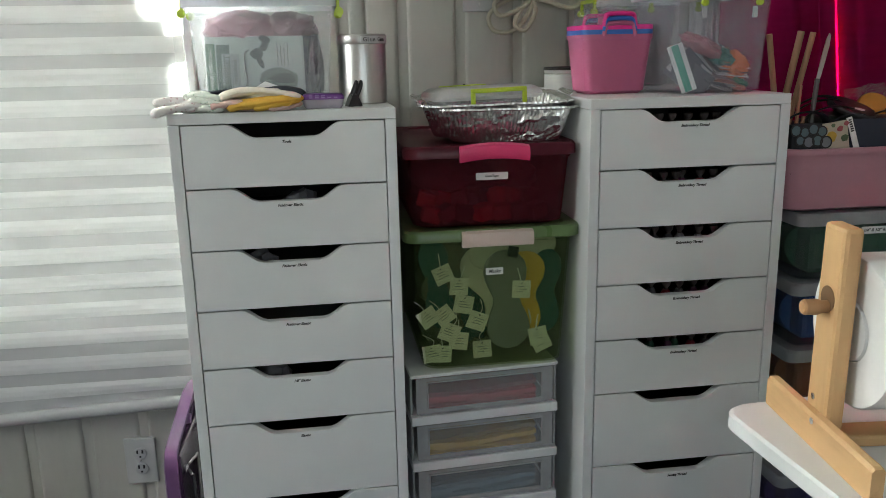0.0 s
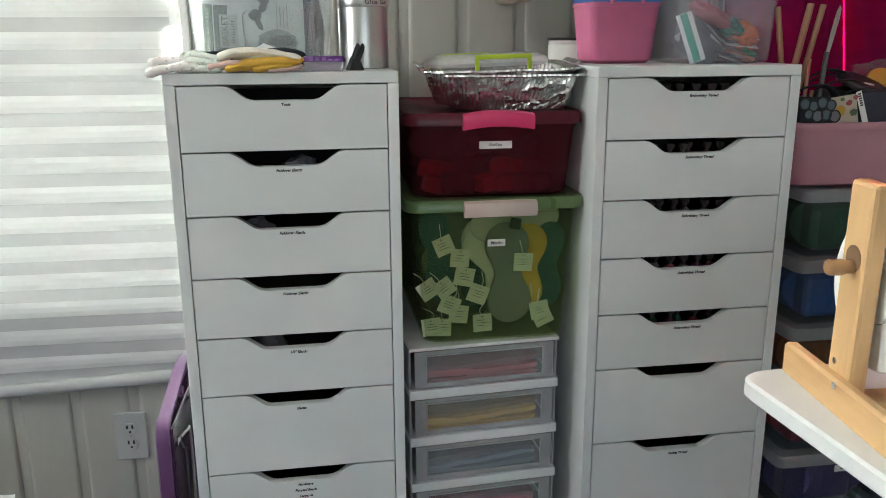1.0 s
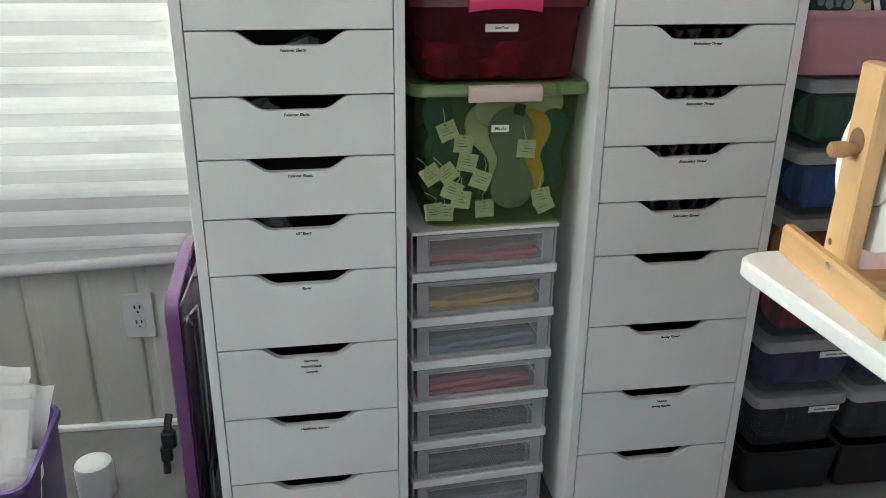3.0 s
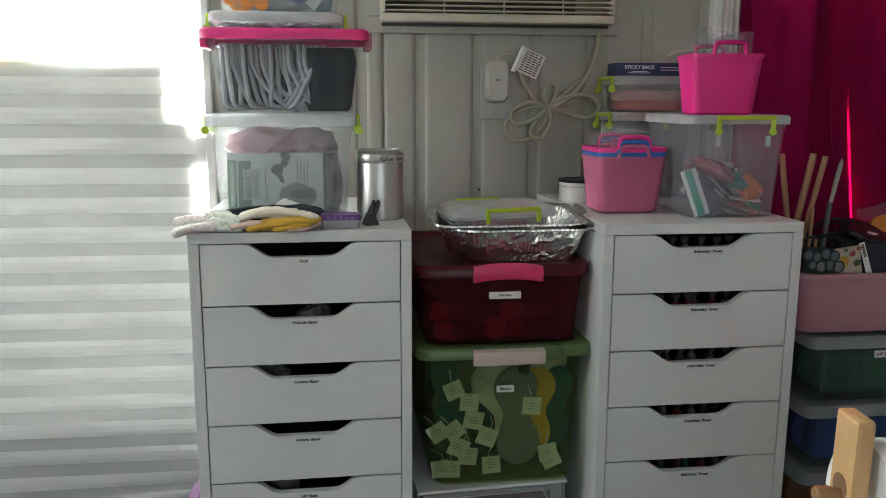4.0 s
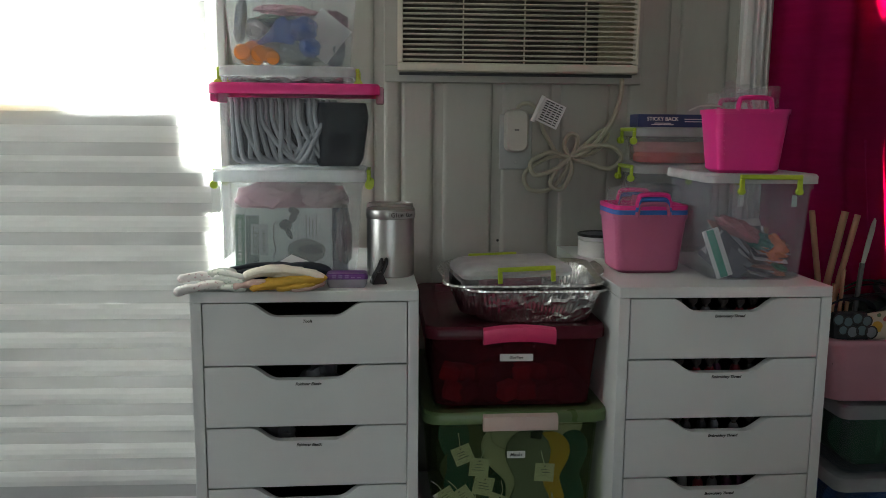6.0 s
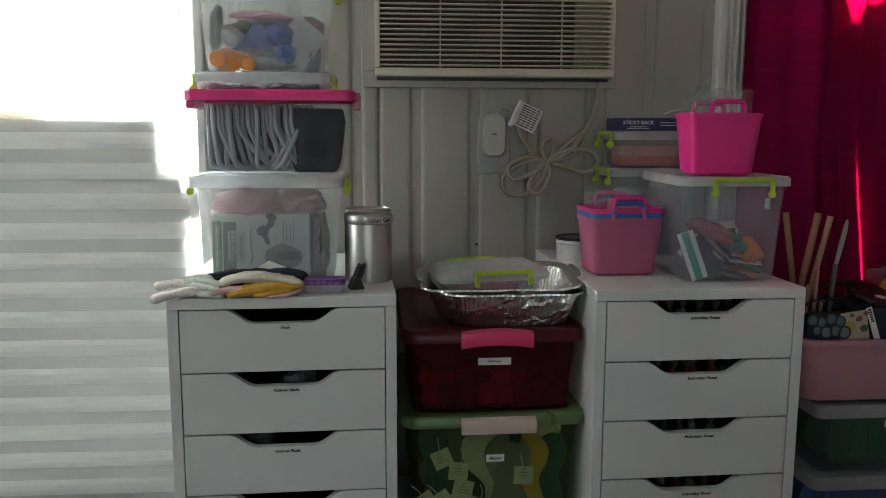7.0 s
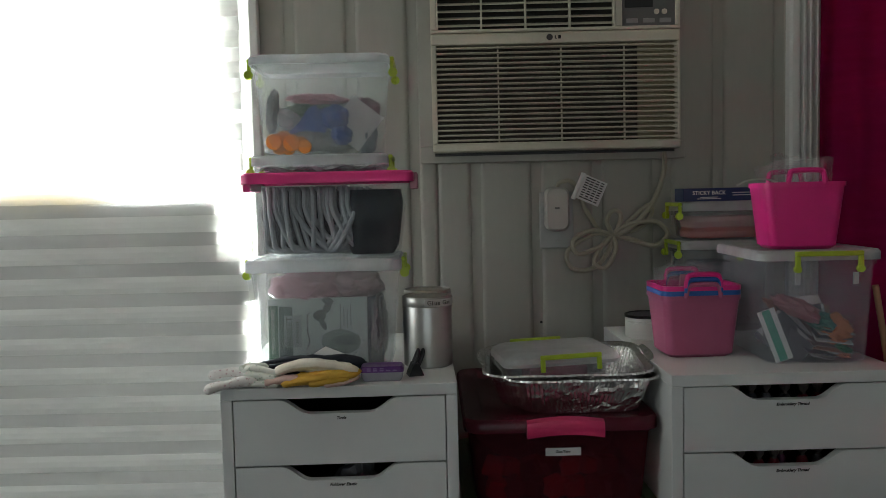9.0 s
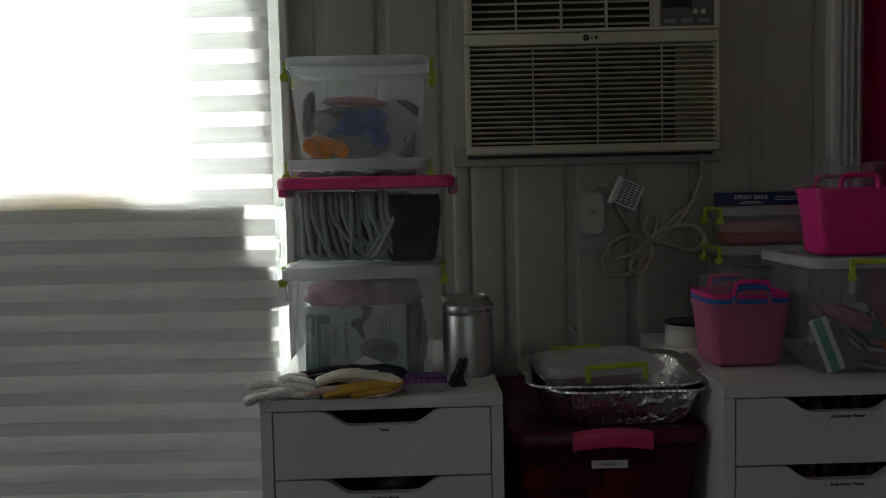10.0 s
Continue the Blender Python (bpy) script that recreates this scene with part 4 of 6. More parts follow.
# bin four: foam and felt pieces
for i, (x, y, z, sx, sy, sz, a, c, lab) in enumerate((
        (-0.083, -0.05, 0.075, 0.011, 0.012, 0.036, 5, (0.03, 0.035, 0.05), "dark navy roll of felt in the bin"),
        (0.024, -0.058, 0.062, 0.022, 0.012, 0.021, -8, (0.015, 0.085, 0.36), "blue foam oval in the bin"),
        (0.034, -0.058, 0.032, 0.019, 0.012, 0.016, 10, (0.015, 0.085, 0.36), "blue foam oval low in the bin"),
        (-0.060, -0.045, 0.062, 0.022, 0.014, 0.016, 25, (0.52, 0.53, 0.56), "pale grey felt scrap in the bin"),
        (-0.010, -0.035, 0.095, 0.050, 0.020, 0.010, 3, (0.55, 0.22, 0.28), "pink foam sheet in the bin"),
        (-0.020, -0.025, 0.082, 0.050, 0.02, 0.012, -5, (0.06, 0.13, 0.09), "dark green felt in the bin"),
        (0.072, -0.02, 0.065, 0.024, 0.022, 0.034, 8, (0.20, 0.06, 0.12), "plum felt piece in the bin"),
        (0.075, -0.03, 0.028, 0.018, 0.020, 0.026, 0, (0.12, 0.17, 0.24), "slate blue felt in the bin"))):
    tagged(part("felt_piece", blob(sx, sy, sz, i + 20, 0.30, 2.4, m=B4 @ pose(x, y, z, 0, a, 0)), plain(f"felt_{i}", c, 0.8, bump=0.5), smooth=True), lab, "felt")
for outline, dy, ang in (([(-0.062, 0.034), (-0.030, 0.040), (0.006, 0.038), (0.012, 0.060), (-0.010, 0.084), (-0.022, 0.078), (-0.036, 0.056)], -0.052, 0), ([(-0.050, 0.046), (0.0, 0.040), (0.016, 0.070), (-0.004, 0.078)], -0.046, 4)):
    tagged(part("felt_piece", rumpled(turned(extruded(outline, -0.003, 0.003), B4 @ pose(0, dy, 0, 0, ang, 0)), 6, 0.002), plain(f"blue_felt_{ang}", (0.02, 0.09, 0.36), 0.85, bump=0.5)), "cut blue felt piece leaning in the bin", "felt")
for i, (x, z, r) in enumerate(((-0.080, 0.022, 0.0135), (-0.064, 0.026, 0.0150), (-0.072, 0.014, 0.0130), (-0.050, 0.020, 0.0145), (-0.056, 0.012, 0.0120), (-0.036, 0.018, 0.0130), (-0.028, 0.013, 0.0115))):
    tagged(part("foam_disc", turned(lathe([(r * 0.9, -0.002), (r, -0.001), (r, 0.001), (r * 0.9, 0.002)], n=20), B4 @ pose(x, -0.066 + 0.0035 * (i % 3), z, 90, 9 * (i % 3) - 8, 6 * (i % 2))), plain(f"orange_foam_{i}", (0.78 - 0.03 * (i % 3), 0.27, 0.05), 0.7)), "round orange foam disc leaning in the bin", "foam disc", "foam discs")
tagged(part("paper_packet", turned(box(-0.032, 0.032, -0.0012, 0.0012, -0.036, 0.036, 0.0006), B4 @ pose(0.058, -0.050, 0.052, -6, 38, 0)), clear("packet_film", (0.9, 0.9, 0.92), (0.82, 0.83, 0.85), 0.8, 0.2)), "pale glossy packet leaning inside the bin", "packet")
tagged(part("felt_scraps", rumpled(blob(0.082, 0.035, 0.044, 91, 0.2, 2.5, 4, B4 @ pose(0, 0.02, 0.052)), 8, 0.006), plain("grey_blue_felt", (0.26, 0.30, 0.34), 0.9), smooth=True), "grey-blue felt scraps heaped in the bin", "felt")
tagged(part("poly_bag", blob(0.088, 0.050, 0.050, 31, 0.16, 3, m=B4 @ pose(0, 0.012, 0.055)), BAGGY, smooth=True), "crinkled clear bag round the foam pieces", "plastic bag")

# ---- small things on the same cabinet ----
def canister(x, y, label, lettered):
    c = thing("canister", label, "canister", pose(x, y, Z0), "steel canisters")
    part("body", lathe([(0.0395, 0), (0.0415, 0.002), (0.0415, 0.1025), (0.041, 0.104)], n=48), STEEL, c, smooth=True)
    part("lid", lathe([(0.0422, 0.1015), (0.0428, 0.103), (0.0428, 0.1155), (0.0415, 0.118), (0.040, 0.1185), (0.039, 0.1165)], n=48), STEEL, c, smooth=True)
    if lettered:
        bm = bmesh.new()
        rings = []
        for k in range(13):
            a = radians(-95 + 85 * k / 12)
            rings.append([(0.0437 * math.cos(a), 0.0437 * math.sin(a), z) for z in (0.1030, 0.1150)])
        vs = [[bm.verts.new(p) for p in r] for r in rings]
        for a, b in zip(vs, vs[1:]):
            bm.faces.new((a[0], b[0], b[1], a[1]))
        bmesh.ops.solidify(bm, geom=bm.faces[:], thickness=0.0003)
        part("paper_strip", bm, LABEL, c, "white paper label strip", True)
        for i, ch in enumerate("Glue Gun"):
            a = -84 + 7.0 * i
            if ch != " ":
                words(ch, 0.0104, INK, c, pose(0.0442 * math.cos(radians(a)), 0.0442 * math.sin(radians(a)), 0.1090, 0, 0, a + 90), 0, "letter")
    return c


canister(-0.0440, 1.512, "brushed steel canister with a paper label on its lid", True)
canister(-0.0455, 1.610, "second brushed steel canister standing behind", False)
pb = thing("small_box", "small clear box with a purple patterned lid", "box", pose(-0.1140, 1.401, Z0, 0, 0, 1))
part("body", tub(0.064, 0.036, 0.066, 0.038, 0, 0.0145, 0.0015, 0.006), clear("box_clear", (0.85, 0.83, 0.88), (0.68, 0.66, 0.72), 0.6), pb, smooth=True)
part("filling", box(-0.029, 0.029, -0.015, 0.015, 0.002, 0.014, 0.002), plain("lilac_filling", (0.45, 0.40, 0.52), 0.6), pb)
part("lid", lid_plate(0.068, 0.040, 0.0148, 0.0235, 0.007, 0.004, 0.001), plain("purple_lid", (0.13, 0.035, 0.21), 0.3), pb, smooth=True)
bars([(-0.02 + 0.010 * (q % 5), 0.0180 + 0.003 * (q // 5), 0.006) for q in range(8)], -0.0202, plain("lilac_print", (0.26, 0.15, 0.36), 0.5), pb, h=0.002)
bc = thing("binder_clip", "black binder clip standing on the cabinet top", "binder clip", pose(-0.064, 1.428, Z0, 0, 0, 15))
part("clip_body", extruded([(-0.012, 0), (0.012, 0), (0.011, 0.004), (0.004, 0.020), (-0.004, 0.020), (-0.011, 0.004)], -0.012, 0.012), BLACK, bc)
for s in (-1, 1):
    part("lever", tube(spline([(s * 0.004, -0.006, 0.014), (s * 0.004 + 0.008, -0.006, 0.032), (s * 0.004 + 0.010, 0, 0.040), (s * 0.004 + 0.008, 0.006, 0.032), (s * 0.004, 0.006, 0.014)], 4), 0.0028, 8), BLACK, bc, smooth=True)


def glove(label, mat, lumps, fingers, seed=1):
    """A limp glove: soft lumps (place, size) and round-tipped fingers (path, radius, flatness), over the cabinet top."""
    g = thing("glove", label, "glove", pose(0, 0, Z0), "garden gloves")
    for i, (at, size) in enumerate(lumps):
        part("palm", rumpled(blob(*size, seed + i, 0.18, 1.8, 4, pose(*at)), seed, 0.0022), mat, g, smooth=True)
    for i, (path, r, flat) in enumerate(fingers):
        pts = spline(path, 10)
        last = len(pts) - 1
        radii = []
        for k in range(last + 1):
            u = k / last
            tip = max(0.0, (u - 0.86) / 0.14)
            root = max(0.0, (0.10 - u) / 0.10)
            radii.append(r * (0.92 + 0.10 * math.sin(7 * u + i)) * math.sqrt(max(0.02, 1 - tip * tip)) * math.sqrt(max(0.05, 1 - root * root)))
        part("finger", rumpled(tube(pts, radii, 14, flat=flat), seed + i, 0.0013), mat, g, smooth=True)
    return g


def spotted(name, base, spots):
    m, n, l, b = nodes_of(name)
    tc, v = n.new("ShaderNodeTexCoord"), n.new("ShaderNodeTexVoronoi")
    v.inputs["Scale"].default_value = 150
    l.new(tc.outputs["Object"], v.inputs["Vector"])
    c = ramp(n, l, v.outputs["Distance"], [(0.0, spots), (0.22, spots), (0.30, base), (1.0, base)])
    l.new(c, b.inputs["Base Color"])
    b.inputs["Roughness"].default_value = 0.85
    return m


FLORAL = spotted("floral_cotton", (0.78, 0.74, 0.72), (0.58, 0.42, 0.43))
GL_W = plain("cream_knit", (0.74, 0.70, 0.60), 0.9, bump=0.6)
GL_Y = plain("yellow_palm_rubber", (0.60, 0.36, 0.04), 0.7)
GL_P = plain("salmon_cotton", (0.60, 0.42, 0.38), 0.9)
GL_G = spotted("leafy_cotton", (0.66, 0.68, 0.62), (0.40, 0.48, 0.40))
glove("floral cotton garden glove with its fingers over the cabinet edge", FLORAL, [((-0.316, 1.372, 0.008), (0.030, 0.020, 0.008))],
      [([(-0.305, 1.382, 0.012), (-0.335, 1.388, 0.019), (-0.360, 1.386, 0.018), (-0.382, 1.382, 0.015)], 0.0105, 0.75),
       ([(-0.300, 1.366, 0.010), (-0.330, 1.358, 0.010), (-0.355, 1.352, 0.006), (-0.380, 1.347, 0.000)], 0.0108, 0.75)], 3)
glove("green leaf-print garden glove bunched in the pile", GL_G, [((-0.292, 1.374, 0.012), (0.030, 0.018, 0.011))],
      [([(-0.328, 1.384, 0.022), (-0.305, 1.374, 0.027), (-0.268, 1.362, 0.020)], 0.0075, 0.8), ([(-0.322, 1.372, 0.018), (-0.298, 1.362, 0.018), (-0.268, 1.356, 0.013)], 0.0080, 0.8),
       ([(-0.316, 1.362, 0.008), (-0.294, 1.354, 0.007), (-0.268, 1.354, 0.006)], 0.0072, 0.8), ([(-0.332, 1.378, 0.026), (-0.318, 1.390, 0.028), (-0.29, 1.392, 0.026)], 0.0070, 0.8)], 5)
glove("cream knit garden glove laid across the pile", GL_W, [((-0.216, 1.388, 0.026), (0.050, 0.022, 0.009))],
      [([(-0.278, 1.366, 0.020), (-0.250, 1.372, 0.029), (-0.215, 1.374, 0.031), (-0.180, 1.376, 0.026), (-0.146, 1.378, 0.019)], 0.0135, 0.55),
       ([(-0.262, 1.384, 0.026), (-0.225, 1.392, 0.032), (-0.185, 1.392, 0.026), (-0.158, 1.388, 0.021)], 0.0130, 0.5)], 7)
glove("yellow rubber-palmed garden glove folded in the pile", GL_Y, [((-0.200, 1.374, 0.013), (0.044, 0.020, 0.010))],
      [([(-0.264, 1.353, 0.007), (-0.232, 1.357, 0.011), (-0.195, 1.360, 0.015), (-0.148, 1.374, 0.015)], 0.0105, 0.72),
       ([(-0.252, 1.360, 0.012), (-0.215, 1.364, 0.017), (-0.175, 1.368, 0.019), (-0.145, 1.380, 0.018)], 0.0085, 0.7), ([(-0.225, 1.356, 0.006), (-0.190, 1.356, 0.008), (-0.162, 1.366, 0.010)], 0.0075, 0.8)], 9)
glove("salmon cotton glove at the bottom of the pile", GL_P, [((-0.210, 1.376, 0.006), (0.055, 0.018, 0.006))],
      [([(-0.236, 1.358, 0.013), (-0.262, 1.355, 0.013), (-0.290, 1.352, 0.008)], 0.0088, 0.8), ([(-0.200, 1.353, 0.004), (-0.172, 1.357, 0.005), (-0.150, 1.378, 0.009)], 0.0048, 0.8),
       ([(-0.190, 1.359, 0.006), (-0.165, 1.366, 0.008), (-0.148, 1.388, 0.010)], 0.0045, 0.8)], 11)
glove("black knit glove folded flat behind the garden gloves", CHAR, [((-0.232, 1.428, 0.018), (0.090, 0.022, 0.016))],
      [([(-0.180, 1.416, 0.024), (-0.250, 1.412, 0.026), (-0.300, 1.404, 0.022), (-0.326, 1.404, 0.014)], 0.0062, 0.7), ([(-0.200, 1.422, 0.030), (-0.255, 1.420, 0.031), (-0.296, 1.414, 0.028), (-0.312, 1.410, 0.022)], 0.0055, 0.7),
       ([(-0.210, 1.406, 0.016), (-0.262, 1.401, 0.018), (-0.305, 1.397, 0.012)], 0.0058, 0.7), ([(-0.230, 1.426, 0.024), (-0.190, 1.424, 0.029), (-0.165, 1.422, 0.026), (-0.142, 1.420, 0.020)], 0.0125, 0.75)], 13)
tagged(part("paper_scrap", turned(extruded([(-0.035, 0), (0.035, 0.002), (-0.006, 0.018)], -0.0004, 0.0004), pose(-0.205, 1.455, Z0 + 0.026, -12, 0, 0)), PAPER), "folded white paper scrap behind the gloves", "paper")


# ---- on the other cabinet ----
def basket(label, m, mat, top, bottom, h, group="small baskets"):
    """A tapered basket with a raised loop handle on each long side."""
    b = thing("basket", label, "basket", m, group)
    w1, d1 = top
    w0, d0 = bottom
    part("body", tub(w0, d0, w1, d1, 0, h, 0.002, 0.014, 0.0025, levels=2), mat, b, smooth=True)
    for s in (-1, 1):
        y = s * (d1 / 2 + 0.0015)
        path = [(-0.029, y, h - 0.003), (-0.027, y, h + 0.011), (-0.020, y, h + 0.0185), (0.020, y, h + 0.0185), (0.027, y, h + 0.011), (0.029, y, h - 0.003)]
        part("handle", tube(spline(path, 5), 0.0044, 8), mat, b, smooth=True)
    return b


ZR = Z0 + 0.004
PB = pose(0.4130, 1.537, ZR + 0.0005, 0, 0, 2)
for i, (mat, col) in enumerate(((DUSTY, "rose pink"), (BLUEP, "blue"), (HOTPINK, "hot pink"))):
    basket(f"{col} plastic basket nested in a stack of three", PB @ pose(0, 0, 0.0082 * i), mat, (0.130, 0.108), (0.113, 0.092), 0.1055)


def bag_sheet(w, h, seed, m, mat=BAGGY):
    def fn(u, v):
        k = noise.noise(Vector((u * 3 + seed, v * 3, seed)))
        return (-w / 2 + w * u + 0.006 * noise.noise(Vector((v * 4, seed, 1))), 0.012 * k, h * v + 0.01 * noise.noise(Vector((u * 4, seed, 7))))
    return tagged(part("poly_bag", turned(sheet(1, 1, 14, 10, fn, 0.0005), m), mat, smooth=True), "clear zip bag standing in a basket", "plastic bag", "clear bags")


bag_sheet(0.085, 0.085, 2, PB @ pose(-0.010, -0.015, 0.075, -8, 4, 5))
bag_sheet(0.075, 0.075, 5, PB @ pose(-0.022, 0.012, 0.078, 6, -3, -4))
tagged(part("pink_packet", turned(box(-0.022, 0.026, -0.002, 0.002, -0.01, 0.03, 0.001), PB @ pose(-0.002, 0.0, 0.105, 0, 6, 0)), plain("rose_packet", (0.6, 0.12, 0.25), 0.4)), "rose-pink packet inside a clear bag", "packet")

HAZY = clear("hazy_plastic", (0.96, 0.97, 0.98), (0.66, 0.66, 0.74), 0.125, 0.18, 0.04)
WRAP = clear("crinkled_wrap", (0.93, 0.94, 0.95), (0.80, 0.82, 0.85), 0.07, 0.08, 0.06, 25)
RB = pose(0.5790, 1.513, ZR + 0.0005, 0, 0, -1.5)
RBC = RB @ Matrix.Diagonal((0.92, 0.92, 0.96, 1))
storage_bin("clear deep bin, frosted lid, lime handle, half full of packets", RB @ pose(0, 0.0095, 0), 0.178, 0.162, 0.221, 0.166, 0.194, 0.235, 0.0165, CLEARLID, "fb", HAZY, group="clear bins by the curtain", shift=0.009)
for x in (-0.037, 0.053):
    part("latch_catch", box(x - 0.004, x + 0.004, -0.1165, -0.112, 0.128, 0.147, 0.001), CLEARLID, bpy.data.objects["storage_bin.004"])
cards = random.Random(3)
PACKS = [plain(f"packet_{i}", c, 0.4) for i, c in enumerate(((0.46, 0.44, 0.44), (0.10, 0.10, 0.12), (0.42, 0.16, 0.10), (0.18, 0.12, 0.12), (0.62, 0.60, 0.60), (0.07, 0.07, 0.09)))]
for i in range(11):
    m = RBC @ pose(0.018 + cards.uniform(-0.02, 0.03), -0.055 + 0.010 * i + cards.uniform(-0.004, 0.004), 0.010 + 0.0035 * i + cards.uniform(0, 0.005), -68 + 5 * cards.random(), cards.uniform(-16, 16), cards.uniform(-14, 14))
    tagged(part("packet", turned(box(-0.045, 0.045, -0.001, 0.001, 0, 0.085, 0.0006, seg=1), m), PACKS[i % 6]), "flat glossy packet lying in the clear bin", "packet", "packets in the bin")
for i in range(9):
    m = RBC @ pose(0.016 + 0.005 * i + cards.uniform(-0.006, 0.006), -0.078 + 0.002 * i, 0.005 + 0.0062 * i, -62 - 2 * i, 14 - 2 * i, 10 + cards.uniform(-16, 16))
    tagged(part("packet", turned(box(-0.030, 0.034, -0.0007, 0.0007, 0, 0.060, 0.0004, seg=1), m), PACKS[i % 6]), "thin card packet fanned out in the clear bin", "packet", "packets in the bin")
for i in range(2):
    bag_sheet(0.115, 0.075, 31 + i, RBC @ pose(0.022 - 0.012 * i, -0.050 + 0.018 * i, 0.006 + 0.006 * i, -10 - 8 * i, 8 - 12 * i, -6 + 9 * i), WRAP)
for i in range(12):
    m = RBC @ pose(-0.012 + 0.0055 * i, -0.074 + 0.008 * i + cards.uniform(-0.002, 0.002), 0.006 + 0.001 * i, -14 + cards.uniform(-6, 6), -52 + 5.0 * i + cards.uniform(-7, 7), cards.uniform(-10, 10))
    tagged(part("card_sleeve", turned(box(-0.026, 0.026, -0.0005, 0.0005, 0, 0.088 - 0.002 * i, 0.0003, seg=1), m), PACKS[(i * 5 + 1) % 6]), "thin printed sleeve leaning in the clear bin", "packet", "packets in the bin")
cardw = thing("card", "white and green folded card leaning in the bin", "card", RBC @ pose(-0.050, -0.0845, 0.004, -6, -19, 0))
part("card_sheet", box(-0.0155, 0.0155, -0.001, 0.001, 0, 0.090, 0.0004), PAPER, cardw)
part("green_stripe", box(-0.008, 0.006, -0.0018, -0.0011, 0.001, 0.089), plain("mint_green", (0.05, 0.36, 0.25), 0.5), cardw)
for x, z, sx, sz, c, nm in ((0.052, 0.048, 0.032, 0.026, (0.62, 0.17, 0.04), "orange crumpled net bag in the bin"), (0.030, 0.062, 0.024, 0.016, (0.03, 0.22, 0.17), "teal ribbon scrap in the bin"), (0.060, 0.018, 0.022, 0.008, (0.02, 0.20, 0.10), "green ribbon scrap in the bin"), (-0.01, 0.085, 0.05, 0.015, (0.40, 0.16, 0.18), "dull pink tissue in the bin"), (0.062, 0.008, 0.012, 0.007, (0.70, 0.28, 0.18), "salmon paper scrap in the bin")):
    tagged(part("ribbon_scrap", blob(sx, 0.03, sz, x * 90, 0.35, 2.5, m=RBC @ pose(x, -0.045, z, 0, 25, 0)), plain("scrap_" + nm.split()[0], c, 0.6), smooth=True), nm, "ribbon")
HB = pose(0.5850, 1.525, ZR + 0.1795, 0, 0, -5)
basket("hot pink plastic basket with clear bags, on a bin lid", HB, HOTPINK, (0.128, 0.106), (0.108, 0.090), 0.111)
bag_sheet(0.105, 0.075, 8, HB @ pose(0.006, -0.005, 0.080, -4, 3, 3))
bag_sheet(0.090, 0.070, 11, HB @ pose(-0.012, 0.018, 0.075, 5, -4, -6))
bag_sheet(0.080, 0.070, 13, HB @ pose(0.016, 0.030, 0.080, 3, 2, 4))
for i in range(6):
    f = 0.30 + 0.10 * i
    part("moulded_bump", turned(lathe([(0.0022, 0), (0.0016, 0.0008)], n=8), pose(-0.044 - 0.009 * f, -0.0455 - 0.008 * f, 0.111 * f, 90)), HOTPINK, bpy.data.objects["basket.003"])
tagged(part("wire_twist", tube(spline([(-0.030, 0, 0.112), (-0.055, -0.02, 0.117), (-0.085, -0.03, 0.116), (-0.105, -0.03, 0.108)], 5), 0.0016, 6), PLUG_W, smooth=True), "white twist tie sticking out of the basket", "twist tie").matrix_basis = HB

F1 = pose(0.5415, 1.785, ZR + 0.0005, 0, 0, 0)
storage_bin("clear bin with frosted lid and lime latches by the wall", F1, 0.165, 0.150, 0.120, 0.1645, 0.180, 0.132, 0.018, CLEARLID, "l", group="clear bins by the wall")
F2 = pose(0.5415, 1.785, ZR + 0.1835, 0, 0, 0)
storage_bin("shallow clear bin of red and pink felt by the wall", F2, 0.160, 0.150, 0.112, 0.0565, 0.175, 0.126, 0.019, CLEARLID, "l", group="clear bins by the wall")
for i, (z, c) in enumerate(((0.016, (0.58, 0.075, 0.06)), (0.036, (0.66, 0.30, 0.29)))):
    tagged(part("felt_sheet", turned(loft([rrect(0, 0, 0.136, 0.09, 0.02, z - 0.012), rrect(0, 0, 0.14, 0.096, 0.02, z), rrect(0, 0, 0.13, 0.09, 0.02, z + 0.009)]), F2), plain(f"folded_felt_{i}", c, 0.9, bump=0.5)), "folded felt sheets in a shallow clear bin", "felt")
tagged(part("dark_packet", turned(box(-0.06, 0.02, -0.04, 0.04, 0.004, 0.14, 0.01), F1), plain("slate_packet", (0.05, 0.07, 0.11), 0.5)), "slate-blue packet in the clear bin", "packet")
sb = thing("tape_box", "dark blue printed box of sticky-back tape on a bin", "box", pose(0.5215, 1.725, ZR + 0.2595, 0, 0, 0))
part("carton", box(-0.068, 0.085, 0, 0.06, 0, 0.0255, 0.0008), plain("navy_carton", (0.018, 0.035, 0.12), 0.4), sb)
words("STICKY BACK", 0.0105, LABEL, sb, pose(-0.018, -0.0006, 0.016), 0, "box_text", 0.0002)
bars([(-0.018, 0.0078, 0.034), (-0.018, 0.0048, 0.046), (0.052, 0.016, 0.05), (0.050, 0.011, 0.045)], -0.0003, LABEL, sb, h=0.0014)
wc = thing("paint_pot", "small white pot with a black-rimmed lid", "pot", pose(0.3780, 1.705, ZR) @ Matrix.Diagonal((1, 1, 0.78, 1)))
part("pot", lathe([(0.041, 0), (0.043, 0.002), (0.043, 0.040), (0.041, 0.042), (0.0435, 0.044), (0.0435, 0.052)], n=36), TRIM, wc, smooth=True)
part("rim", lathe([(0.0445, 0.052), (0.0450, 0.053), (0.0450, 0.0575), (0.043, 0.059), (0.040, 0.056)], n=36), BLACK, wc, smooth=True)
part("lid_top", lathe([(0.0395, 0.0545), (0.0395, 0.0562)], n=36), plain("dark_lid", (0.04, 0.045, 0.06), 0.4), wc, smooth=True)

